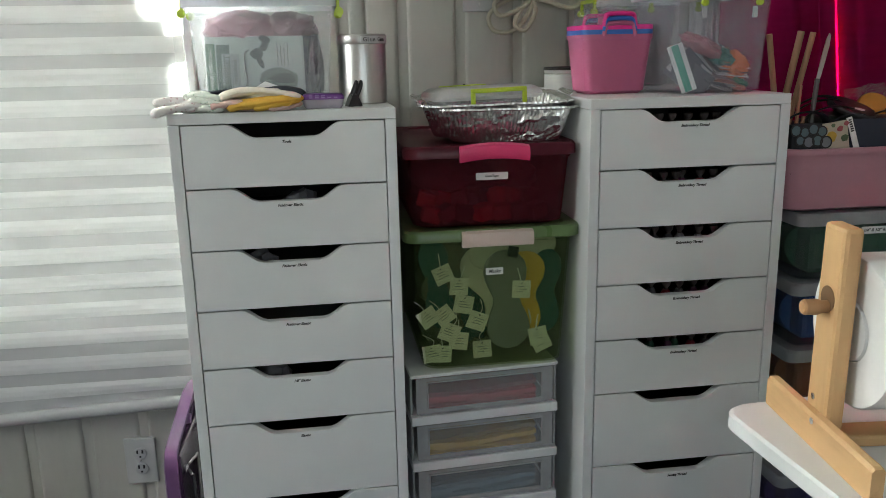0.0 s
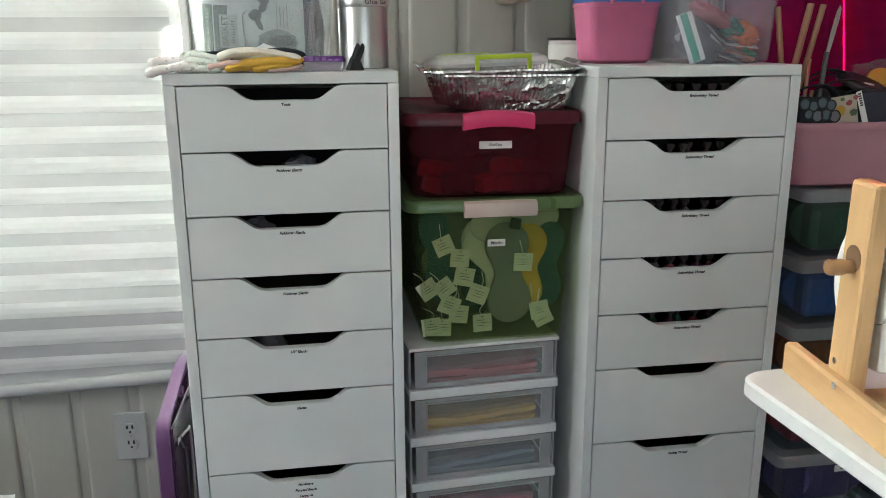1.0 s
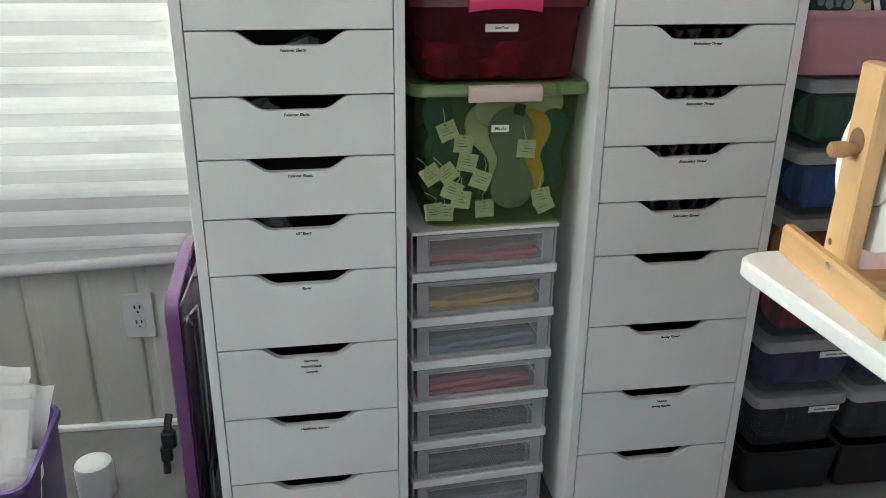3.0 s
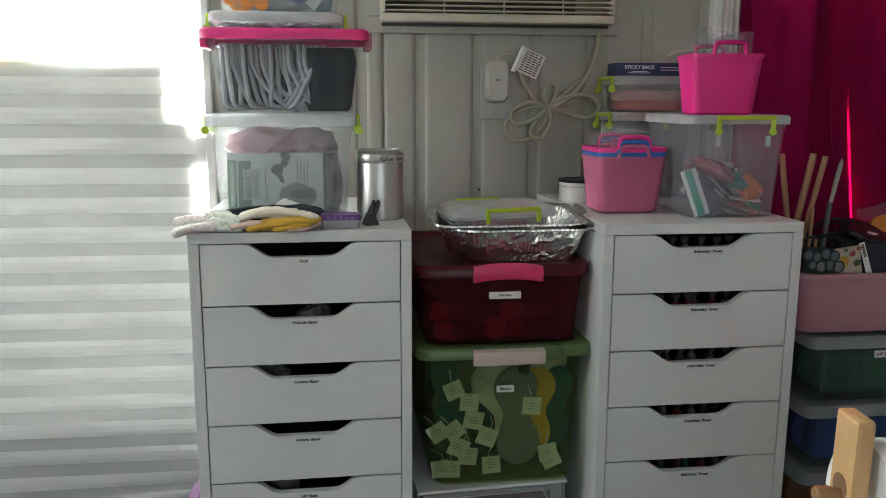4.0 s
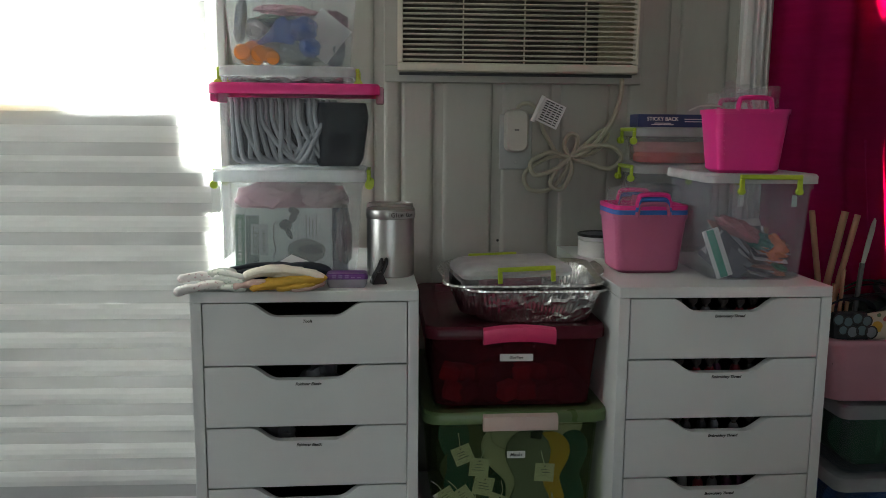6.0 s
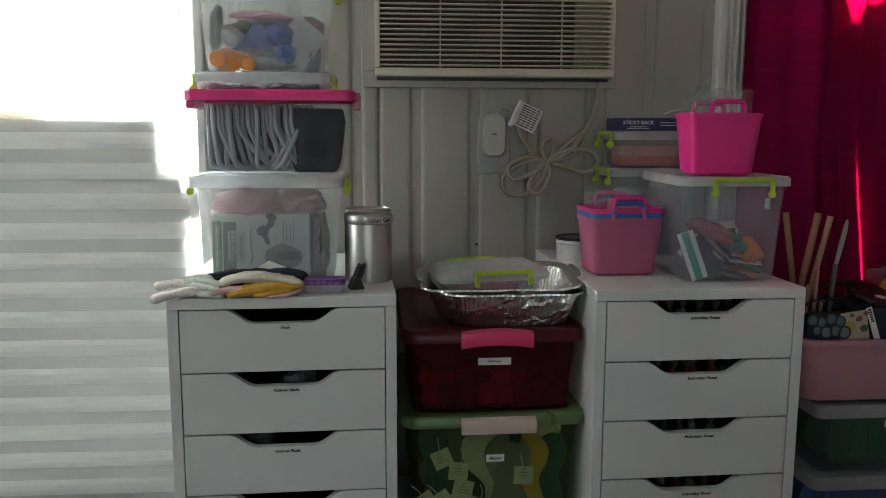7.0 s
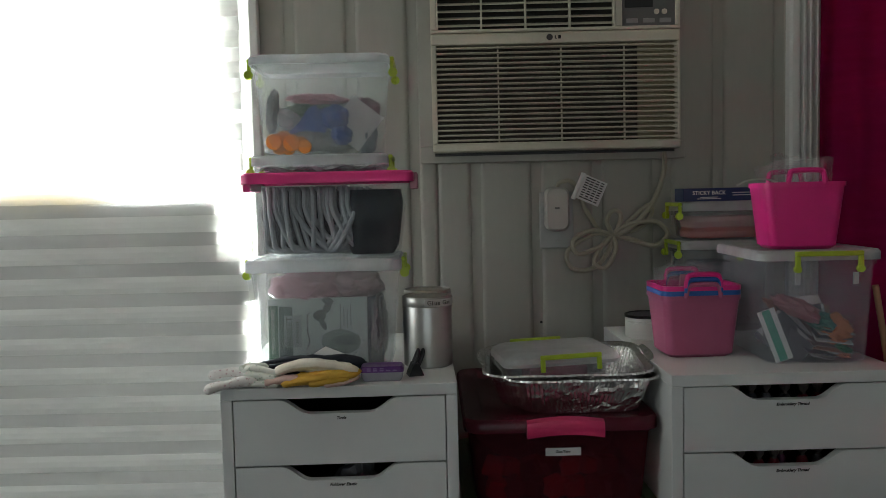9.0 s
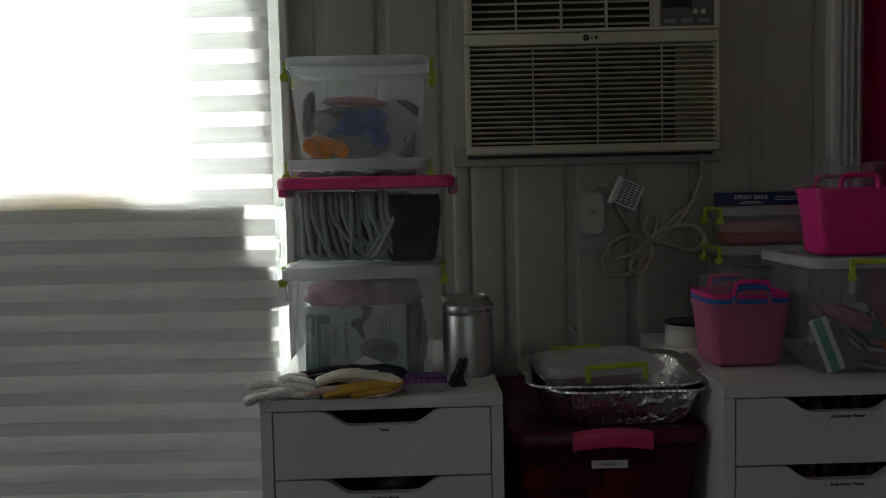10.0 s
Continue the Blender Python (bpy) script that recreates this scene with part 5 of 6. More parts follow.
# ---- between the cabinets: drawer tower, two lidded bins, foil pans ----
tower = thing("drawer_tower", "narrow white plastic drawer tower with clear drawers of fabric", "drawer tower", pose(0.0145, 1.3925, 0.0, 0, 0, 5.0))
FRAME = plain("white_moulded_plastic", (0.70, 0.71, 0.71), 0.42, var=0.04)
DRAWER = clear("milky_drawer", (0.88, 0.9, 0.92), (0.74, 0.74, 0.74), 0.46, 0.3, 0.06)
WINDOWP = clear("clear_drawer_window", (0.92, 0.94, 0.96), (0.74, 0.74, 0.74), 0.21, 0.18, 0.04)
TW, TD, TP = 0.280, 0.37, 0.0924
FILL = ((0.46, 0.07, 0.08), (0.58, 0.36, 0.07), (0.20, 0.27, 0.31), (0.44, 0.06, 0.12), (0.07, 0.08, 0.09), (0.05, 0.055, 0.06), (0.30, 0.30, 0.32))
for i in range(8):
    z = 0.6905 - TP * i
    part("shelf_frame", box(0, TW, 0, TD, z - 0.0175 if i < 7 else 0.0, z - (0.0110 if i == 0 else 0), 0.002), FRAME, tower)
    if i == 7:
        continue
    zl = z - TP
    for x in (0, TW - 0.004):
        part("side_wall", box(x, x + 0.004, 0.012, TD, zl + 0.0002, z - 0.0182), DRAWER, tower)
    wz0, wz1 = zl + 0.012, z - 0.026
    fp = bmesh.new()
    for a, b, c, d in ((0.010, 0.030, zl + 0.004, z - 0.0195), (0.250, TW - 0.010, zl + 0.004, z - 0.0195), (0.030, 0.250, zl + 0.004, wz0), (0.030, 0.250, wz1, z - 0.0195)):
        box(a, b, 0.003, 0.0055, c, d, 0, fp)
    dr = part("drawer", fp, DRAWER, tower)
    part("clear_pane", box(0.032, 0.248, 0.0035, 0.005, wz0 + 0.002, wz1 - 0.002), WINDOWP, dr)
    fr = bmesh.new()
    for a, b, c, d in ((0.030, 0.250, wz0, wz0 + 0.002), (0.030, 0.250, wz1 - 0.002, wz1), (0.030, 0.032, wz0 + 0.002, wz1 - 0.002), (0.248, 0.250, wz0 + 0.002, wz1 - 0.002)):
        box(a, b, -0.001, 0.0028, c, d, 0.0005, fr, 1)
    part("window_rim", fr, DRAWER, dr)
    bx = box(0.012, TW - 0.012, 0.006, TD - 0.02, zl + 0.003, zl + 0.005)
    part("drawer_tray", bx, DRAWER, dr)
    base = FILL[i]
    for j in range(4):
        c = shade_of(base, (0.8, 1.15, 1.4, 0.6)[j])
        def fold(u, v, j=j, i=i, zl=zl):
            return (0.034 + 0.207 * u, 0.012 + 0.25 * v, zl + 0.012 + 0.0105 * j + 0.006 * math.sin(3.3 * u + i + 1.3 * j) + 0.004 * noise.noise(Vector((u * 5, v * 3, i + j))))
        tagged(part("folded_fabric", turned(sheet(1, 1, 18, 3, fold, 0.0085), pose(0.0145, 1.3925, 0.0, 0, 0, 5.0)), plain(f"fabric_{i}_{j}", c, 0.9, bump=0.4), smooth=True), "folded fabric piece lying in a clear drawer", "fabric", "fabric in the drawers")

GB = pose(0.1665, 1.606, 0.6925, 0, 0, 1.6)
gb = thing("lidded_bin", "green translucent bin with beige latch, full of tagged masks", "storage bin", GB)
part("body", tub(0.258, 0.396, 0.294, 0.39, -0.0125, 0.232, 0.0025, 0.03, 0.004, levels=3), GREENBIN, gb, smooth=True)
part("rim_lid", lid_plate(0.322, 0.412, 0.230, 0.250, 0.03, 0.022, 0.006), GREENRIM, gb, "green moulded lid", True)


def strap(w, h, thick, y, z, arch, mat, parent, name, x=0.0):
    """A curved latch that clips over a lid's front edge."""
    rings = []
    for k in range(13):
        u = -1 + k / 6
        zc, yc = z + arch * (1 - u * u), y - 0.006 * (1 - 0.35 * u * u)
        rings.append([(x + u * w / 2, yc - thick / 2, zc - h / 2), (x + u * w / 2, yc - thick * 0.75, zc), (x + u * w / 2, yc - thick / 2, zc + h / 2 - 0.003), (x + u * w / 2, yc + thick / 2, zc + h / 2), (x + u * w / 2, yc + thick / 2, zc - h / 2)])
    return part(name, loft(rings), mat, parent, "moulded lid latch", True)


strap(0.127, 0.027, 0.010, -0.209, 0.2350, 0.001, BEIGEH, gb, "front_latch", 0.003)
lab = part("paper_label", box(-0.0160, 0.0155, -0.1983, -0.1976, 0.165, 0.1775), LABEL, gb)
words("Masks", 0.0088, INK, lab, pose(-0.0005, -0.1987, 0.1712, 0, 0, 0), 0.25, "label_text", 0.00008)
MASKG = [plain(f"mask_green_{i}", c, 0.8, bump=0.4) for i, c in enumerate(((0.60, 0.58, 0.48), (0.23, 0.25, 0.23), (0.72, 0.42, 0.06), (0.02, 0.10, 0.10), (0.09, 0.11, 0.07)))]


def eye_mask(label, m, mat, w=0.05, h=0.09):
    """A felt eye mask: two round lobes with a pinched bridge, a raised edge."""
    c = h / math.sqrt(2.12)
    a = c * 1.058
    def ring(k, y):
        pts = []
        for q in range(44):
            f = 2 * math.pi * q / 44
            r = math.sqrt(c * c * math.cos(2 * f) + math.sqrt(a ** 4 - (c * c * math.sin(2 * f)) ** 2))
            pts.append((r * math.sin(f) * k * w / (a * a / (2 * c)), y, r * math.cos(f) * k))
        return pts
    bm = loft([ring(0.96, 0.003), ring(1.0, 0.0012), ring(1.0, -0.001), ring(0.965, -0.0028)])
    return tagged(part("eye_mask", turned(bm, m), mat, smooth=True), label, "eye mask", "eye masks")


for lab_, x, y, z, a, mi, w, h in (("grey-green felt eye mask in the green bin", 0.030, -0.163, 0.106, -2, 1, 0.041, 0.093), ("pale felt eye mask behind others in the green bin", 0.012, -0.156, 0.115, -24, 0, 0.044, 0.100), ("yellow felt eye mask in the green bin", 0.064, -0.158, 0.114, 6, 2, 0.036, 0.080), ("teal felt eye mask in the green bin", 0.106, -0.150, 0.115, 4, 3, 0.030, 0.080), ("pale felt eye mask laid across in the green bin", 0.045, -0.148, 0.198, 84, 0, 0.030, 0.085), ("dark teal felt eye mask in the green bin", -0.098, -0.148, 0.140, -6, 3, 0.028, 0.085), ("dark green felt eye mask in the green bin", -0.066, -0.144, 0.165, 25, 4, 0.045, 0.08)):
    eye_mask(lab_, GB @ pose(x, y, z, -5, a, 0), MASKG[mi], w, h)
tagged(part("mask_strap", turned(box(-0.010, 0.010, -0.002, 0.002, -0.010, 0.010, 0.002), GB @ pose(0.040, -0.172, 0.198, -5, 12, 0)), CHAR), "black elastic strap end at a felt mask", "strap")
for i in range(7):
    tagged(part("felt_fill", blob(0.05, 0.06, 0.045, i + 60, 0.25, 2, m=GB @ pose(-0.075 + 0.05 * (i % 4), -0.08, 0.05 + 0.075 * (i // 4))), MASKG[(4, 3, 4, 1, 4, 3, 4)[i]], smooth=True), "green felt masks heaped in the bin", "felt", "felt in the bin")
TAGP = plain("pale_tag_card", (0.80, 0.78, 0.68), 0.8)
tr = random.Random(4)
TAGSPOTS = ((-0.090, 0.164, -22), (-0.061, 0.140, 5), (-0.053, 0.105, 12), (-0.118, 0.084, -32), (-0.028, 0.072, 22), (-0.089, 0.086, -35), (-0.080, 0.053, 24), (-0.063, 0.035, 8), (-0.113, 0.014, -6), (-0.094, 0.012, 4), (-0.019, 0.016, -3), (0.055, 0.127, 4), (0.087, 0.035, -10), (0.093, 0.022, -24))
for i, (x, z, a) in enumerate(TAGSPOTS):
    tg = thing("price_tag", "small pale card tag on a string in the green bin", "tag", GB @ pose(x, -0.1768 + 0.0007 * (i % 4) + (0.19 - z) * 0.012, z, -1, a, 0), "price tags")
    w = 0.0168 + 0.0012 * tr.random()
    part("card", box(-w, w, -0.0004, 0.0004, -w * 0.95, w * 0.95), TAGP, tg)
    bars([(tr.uniform(-0.003, 0.003), w * 0.30 - 0.0050 * q, w * tr.uniform(0.6, 1.2)) for q in range(3)], -0.0005, GREYINK, tg, h=0.0012)
    part("hole", turned(lathe([(0.0016, 0), (0.0016, 0.0003)], n=10), pose(0, -0.0004, w * 0.70, 90)), INK, tg)
    part("string", tube(spline([(0, -0.0008, w * 0.70), (0.006 * tr.uniform(-1, 1), -0.002, w * 1.5), (0.014 * tr.uniform(-1, 1), 0.001, w * 2.3)], 4), 0.0008, 5), PAPER, tg)

RBN = pose(0.1650, 1.605, 0.9418, 0, 0, 0.8)
rbn = thing("lidded_bin", "wine-red translucent bin with a pink latch", "storage bin", RBN)
part("body", tub(0.270, 0.36, 0.288, 0.384, 0, 0.129, 0.0025, 0.025, 0.003, levels=2), REDBIN, rbn, smooth=True)
part("lid", lid_plate(0.311, 0.400, 0.1265, 0.1475, 0.028, 0.03, 0.003), REDLID, rbn, "wine-red lid", True)
strap(0.122, 0.027, 0.011, -0.200, 0.1325, 0.006, solid("rose_red_latch", (0.62, 0.028, 0.13), 0.4, var=0.05), rbn, "front_latch", 0.004)
lab = part("paper_label", box(-0.0265, 0.0300, -0.1918, -0.1911, 0.0860, 0.0985), LABEL, rbn)
words("Glue/Tape", 0.0056, INK, lab, pose(0.001, -0.1921, 0.0925, 0, 0, 0), 0.2, "label_text", 0.00012)
rr_ = random.Random(6)
for i in range(14):
    c = ((0.50, 0.05, 0.07), (0.12, 0.03, 0.04), (0.06, 0.03, 0.035), (0.85, 0.12, 0.15))[i % 4]
    tagged(part("glue_bottle", turned(box(-0.017, 0.017, -0.017, 0.017, -0.014, 0.014, 0.004), RBN @ pose(-0.105 + 0.032 * (i % 7) + rr_.uniform(-0.006, 0.006), -0.145 + 0.045 * (i // 7), 0.020 + 0.020 * (i // 7), 0, rr_.uniform(-25, 25), rr_.uniform(-40, 40))), plain(f"glue_red_{i}", c, 0.45)), "red glue bottle or tape in the tinted bin", "glue bottle", "glue and tape")
for x, z in ((-0.06, 0.075), (0.06, 0.07)):
    tagged(part("dark_pouch", blob(0.065, 0.09, 0.04, x * 99, 0.2, 2, m=RBN @ pose(x, 0.0, z)), CHAR, smooth=True), "dark pouch packed in the tinted bin", "pouch")


def foil_pan(label, m, w, d, h, flute, seed):
    p = thing("foil_pan", label, "foil pan", m, "foil pans")
    n = 208
    def ring(grow, z, amp, jit):
        pts = []
        corner = [Vector(q) for q in rrect(0, 0, w + grow, d + grow, 0.045, z, 12)]
        gaps = [(b - a).length for a, b in zip(corner, corner[1:] + corner[:1])]
        base, k0, run, step = [], 0, 0.0, sum(gaps) / n
        for i in range(n):
            while k0 < len(gaps) - 1 and run + gaps[k0] < i * step:
                run += gaps[k0]
                k0 += 1
            base.append(corner[k0].lerp(corner[(k0 + 1) % len(corner)], (i * step - run) / gaps[k0]))
        for i, q in enumerate(base):
            v = Vector(q)
            out = Vector((q[0], q[1], 0)).normalized()
            k = (noise.noise(Vector((q[0] * 38, q[1] * 38, z * 60 + seed))) + 0.7 * noise.noise(Vector((q[0] * 95, q[1] * 95, z * 120 + seed))))
            jj = jit(q[0]) if callable(jit) else jit
            v += out * (amp * math.cos(math.pi * i) + jj * k)
            v.z += jj * 0.7 * noise.noise(Vector((q[0] * 30, q[1] * 30, seed + 5)))
            pts.append(v)
        return pts
    def crush(x, u):
        """How far the wall is crushed: most in the middle of its face."""
        return 0.0018 + 0.0085 * math.exp(-((x - 0.035) / 0.055) ** 2) * math.sin(3.1 * u)
    walls = [ring(-0.062, 0.0, 0, 0.0006), ring(-0.052, 0.0015, flute * 0.6, 0.0006)] + [ring(-0.050 + 0.038 * k, h * (0.05 + 0.88 * k), flute, lambda x, k=k: crush(x, k)) for k in (0.0, 0.1, 0.2, 0.3, 0.4, 0.5, 0.6, 0.7, 0.8, 0.9, 1.0)]
    part("pan_wall", loft(walls + [ring(-0.0135, h * 0.92, flute * 0.6, 0.0008), ring(-0.040, h * 0.30, flute, 0.001), ring(-0.056, 0.004, 0, 0.0006)]), FOIL, p)
    rim = [ring(-0.013, h * 0.935, 0.0003, 0.0008), ring(0.004, h * 0.955, 0.0005, 0.0012), ring(0.0095, h * 0.975, 0.0006, 0.0012), ring(0.0085, h * 1.03, 0.0006, 0.0012), ring(0.0025, h * 1.02, 0.0003, 0.0012)]
    part("rolled_rim", loft(rim, close=True), FOIL, p, "rolled foil rim")
    for s in (-1, 1):
        def ear(u, v, s=s):
            a = -0.5 + u
            return (s * (w / 2 + 0.002 + 0.013 * v * (1 - (2 * a) ** 2 * 0.5)), a * 0.11, h + 0.004 + 0.004 * v + 0.003 * noise.noise(Vector((u * 6, v * 4, seed + s))))
        part("grip_flap", sheet(1, 1, 10, 4, ear, 0.0008), FOIL, p, "crumpled foil grip", True)
    return p


foil_pan("crumpled aluminium foil roasting pan on the red bin", pose(0.2050, 1.521, 1.0890, 0, 0, 0.5), 0.246, 0.225, 0.060, 0.0010, 2)
foil_pan("second foil pan nested askew in the first", pose(0.1900, 1.532, 1.1015, 2.2, -1.0, -4), 0.268, 0.230, 0.060, 0.0010, 7)
FB = pose(0.1720, 1.536, 1.1215, -1.0, -1.5, 6)
fb = thing("storage_bin", "shallow frosted container with lime latches sitting in the foil pans", "storage bin", FB)
part("body", tub(0.150, 0.110, 0.166, 0.126, -0.022, 0.040, 0.0018, 0.014, 0.003), CLEAR, fb, smooth=True)
part("lid", loft([rrect(0, 0, 0.196, 0.156, 0.02, 0.040), rrect(0, 0, 0.200, 0.160, 0.022, 0.046), rrect(0, 0, 0.194, 0.154, 0.022, 0.054), rrect(0, 0, 0.176, 0.136, 0.016, 0.059), rrect(0, 0, 0.166, 0.126, 0.016, 0.061)]), CLEARLID, fb, "frosted stepped lid", True)
latch(LIME, fb, pose(0.011, -0.080, 0.060), 0.102, 0.034, pivots=False)
latch(LIME, fb, pose(-0.012, 0.080, 0.0625, 0, 0, 180), 0.094, 0.030, pivots=False)
tagged(part("pink_card", turned(box(-0.05, 0.05, -0.04, 0.03, -0.01, 0.03, 0.003), FB), plain("rose_card", (0.5, 0.12, 0.2), 0.6)), "rose-pink card inside the frosted container", "card")


# ---- beside the right cabinet: stacked clear boxes under a pink tote ----
SHOEBOX = clear("clear_shoebox", (0.90, 0.93, 0.94), (0.55, 0.58, 0.6), 0.06, 0.2, 0.03)
SHOELID = clear("pale_box_lid", (0.8, 0.84, 0.86), (0.66, 0.68, 0.70), 0.50, 0.3, 0.06)


def shoebox(x, z, colour, cname, lettered=None, depth=0.30, roll=True):
    m = pose(x, 1.430 + depth / 2, z - 0.003, 0, 0, 1.0)
    b = thing("clear_box", f"clear lidded box of {cname} ribbon in a stack", "storage box", m, "stacked ribbon boxes")
    part("body", tub(0.190, depth - 0.03, 0.208, depth - 0.012, 0, 0.116, 0.0018, 0.016, 0.002), SHOEBOX, b, smooth=True)
    part("lid", lid_plate(0.220, depth, 0.110, 0.134, 0.018, 0.014, 0.004), SHOELID, b, "pale frosted lid", True)
    if lettered is not None:
        lb = part("paper_label", box(0.020, 0.092, -depth / 2 - 0.002 + 0.006, -depth / 2 - 0.0012 + 0.006, 0.090, 0.104), LABEL, b)
        if lettered:
            words(lettered, 0.0085, INK, lb, pose(0.056, -depth / 2 + 0.0036, 0.097), 0.2, "label_text", 0.0001)
        else:
            bars([(0.045, 0.097, 0.026), (0.074, 0.097, 0.022)], -depth / 2 + 0.0038, GREYINK, lb, h=0.004)
    mat = plain("ribbon_" + cname.replace(" ", "_"), colour, 0.5)
    mat2 = plain("ribbon_dim_" + cname.replace(" ", "_"), shade_of(colour, 0.75), 0.6)
    for j in range(5):
        rl = turned(lathe([(0.020, -0.013), (0.046, -0.013), (0.049, -0.010), (0.049, 0.010), (0.046, 0.013), (0.020, 0.013), (0.020, -0.013)], n=28, caps=(False, False)), m @ pose(-0.040 + 0.028 * j, -depth / 2 + 0.070, 0.054, 0, 90, 48 + 4 * j))
        tagged(part("ribbon_roll", rl, mat if j % 2 == 0 else mat2, smooth=True), f"roll of {cname} ribbon in a clear box", "ribbon", "ribbon rolls")
    tagged(part("ribbon_heap", turned(box(-0.066, 0.088, -depth / 2 + 0.036, depth / 2 - 0.03, 0.006, 0.098, 0.012), m), mat2), f"more {cname} ribbon packed behind", "ribbon", "ribbon heaps")


PITCH = 0.1365
COLS = (((0.012, 0.013, 0.015), "black", False), ((0.05, 0.03, 0.16), "purple", False), ((0.38, 0.02, 0.05), "red", None), ((0.42, 0.12, 0.015), "orange", None), ((0.01, 0.09, 0.36), "blue", None), ((0.02, 0.12, 0.05), "green", '1/4" & 1/8" Ribbon'))
for i, (c, nm, lt) in enumerate(COLS):
    shoebox(0.8655, 0.1215 + PITCH * i, c, nm, lt)
COLS2 = (((0.012, 0.015, 0.015), "dark grey", None), ((0.06, 0.03, 0.14), "violet", None), ((0.25, 0.08, 0.10), "rose", None), ((0.20, 0.20, 0.20), "grey", None), ((0.02, 0.10, 0.14), "teal", None), ((0.03, 0.10, 0.06), "dark green", None))
for i, (c, nm, lt) in enumerate(COLS2):
    shoebox(1.0935, 0.1215 + PITCH * i, c, nm, lt)
for x in (0.8655, 1.0935):
    b = thing("low_crate", "low black plastic crate under the ribbon boxes", "crate", pose(x, 1.580, 0))
    part("body", tub(0.205, 0.29, 0.222, 0.31, 0, 0.1170, 0.003, 0.012, 0.003), BLACK, b, smooth=True)

TOTE_M = pose(0.9320, 1.575, 0.1215 + PITCH * 6 - 0.0025, 0, 0, 0.5)
tote = thing("tote", "pale pink plastic tote heaped with craft tools", "tote", TOTE_M)
part("body", tub(0.395, 0.275, 0.425, 0.305, 0, 0.118, 0.003, 0.028, 0.0, levels=2), TOTE, tote, smooth=True)
part("rolled_rim", loft([rrect(0, 0, 0.425, 0.305, 0.03, 0.108), rrect(0, 0, 0.440, 0.320, 0.034, 0.108), rrect(0, 0, 0.444, 0.324, 0.036, 0.114), rrect(0, 0, 0.440, 0.320, 0.034, 0.121), rrect(0, 0, 0.420, 0.300, 0.03, 0.121)], close=True), TOTE, tote, "rolled tote rim", True)
for x, y, tip, r in ((-0.112, 0.035, (-0.165, 0.035, 0.328), 0.0058), (-0.185, -0.015, (-0.127, -0.015, 0.332), 0.0066), (-0.188, -0.045, (-0.120, -0.045, 0.329), 0.0055), (-0.163, -0.075, (-0.155, -0.075, 0.232), 0.0035), (-0.174, -0.075, (-0.172, -0.075, 0.206), 0.0035), (-0.165, -0.085, (-0.150, -0.085, 0.175), 0.0035)):
    st = tube([(x, y, 0.012), ((x + tip[0]) / 2, (y + tip[1]) / 2, 0.012 + (tip[2] - 0.012) / 2), tip], r, 10)
    tagged(part("dowel", turned(st, TOTE_M), STICK, smooth=True), "round wooden dowel standing in the tote", "dowel", "dowels")
kn = thing("palette_knife", "steel-bladed tool with a dark shaft standing in the tote", "palette knife", TOTE_M)
part("shaft", tube([(-0.138, -0.075, 0.02), (-0.129, -0.075, 0.150), (-0.122, -0.075, 0.244)], 0.0048, 8), plain("dark_grey_shaft", (0.09, 0.09, 0.09), 0.4), kn, smooth=True)
part("blade", turned(extruded([(-0.0032, 0), (0.0032, 0), (0.0046, 0.03), (0.0050, 0.068), (0.0030, 0.086), (-0.001, 0.090), (-0.0040, 0.078), (-0.0046, 0.045)], -0.001, 0.001), pose(-0.1225, -0.0755, 0.238, 0, 11, 0)), STEEL, kn)
pch = thing("patterned_pouch", "black and teal ring-print pouch at the tote's edge", "pouch", TOTE_M)
part("pouch", turned(box(-0.034, 0.034, -0.010, 0.010, -0.05, 0.050, 0.008), pose(-0.1675, -0.128, 0.116, -4, 0, 0)), plain("black_print_cloth", (0.02, 0.022, 0.026), 0.8), pch)
rg = random.Random(12)
DISC, DISC2 = plain("dusty_teal_print", (0.10, 0.15, 0.17), 0.8), plain("pale_print_cloth", (0.17, 0.19, 0.21), 0.8)
for q in range(8):
    x, z, r = -0.194 + 0.0085 * q, (0.134 if q % 2 else 0.154) + rg.uniform(-0.004, 0.004), rg.uniform(0.0070, 0.0098)
    m = pose(x, -0.1404 + 0.0017 * (z - 0.114) / 0.024, z, 86)
    part("printed_disc", turned(lathe([(r, 0), (r, 0.0006)], n=18), m), DISC2 if q in (3, 7) else DISC, pch)
    part("printed_ring", turned(lathe([(r * 0.98, 0), (r * 1.25, 0), (r * 1.25, 0.0011), (r * 0.98, 0.0011), (r * 0.98, 0)], n=18, caps=(False, False)), m), INK, pch)
cd = thing("floral_card", "cream card printed with yellow and red flowers", "card", TOTE_M @ pose(-0.1085, -0.137, 0.112, -5, -8, 0))
part("card_sheet", box(-0.025, 0.024, -0.002, 0.002, -0.03, 0.056, 0.001), plain("cream_card", (0.46, 0.41, 0.32), 0.7), cd)
for i, (x, z, s, c) in enumerate(((-0.010, 0.030, 0.011, (0.50, 0.32, 0.04)), (0.008, 0.042, 0.006, (0.34, 0.07, 0.08)), (0.016, 0.024, 0.007, (0.08, 0.12, 0.06)), (-0.004, 0.050, 0.004, (0.1, 0.16, 0.08)), (0.022, 0.050, 0.005, (0.34, 0.09, 0.10)), (-0.02, 0.046, 0.005, (0.45, 0.3, 0.2)))):
    part("printed_flower", blob(s, 0.0006, s * 0.9, i + 80, 0.4, 3, 2, pose(x, -0.0024, z)), plain(f"flower_{i}", c, 0.7), cd)
nb = thing("navy_folder", "navy folder with a white label strip in the tote", "folder", TOTE_M @ pose(-0.002, -0.128, 0.098, -5, 0, 0))
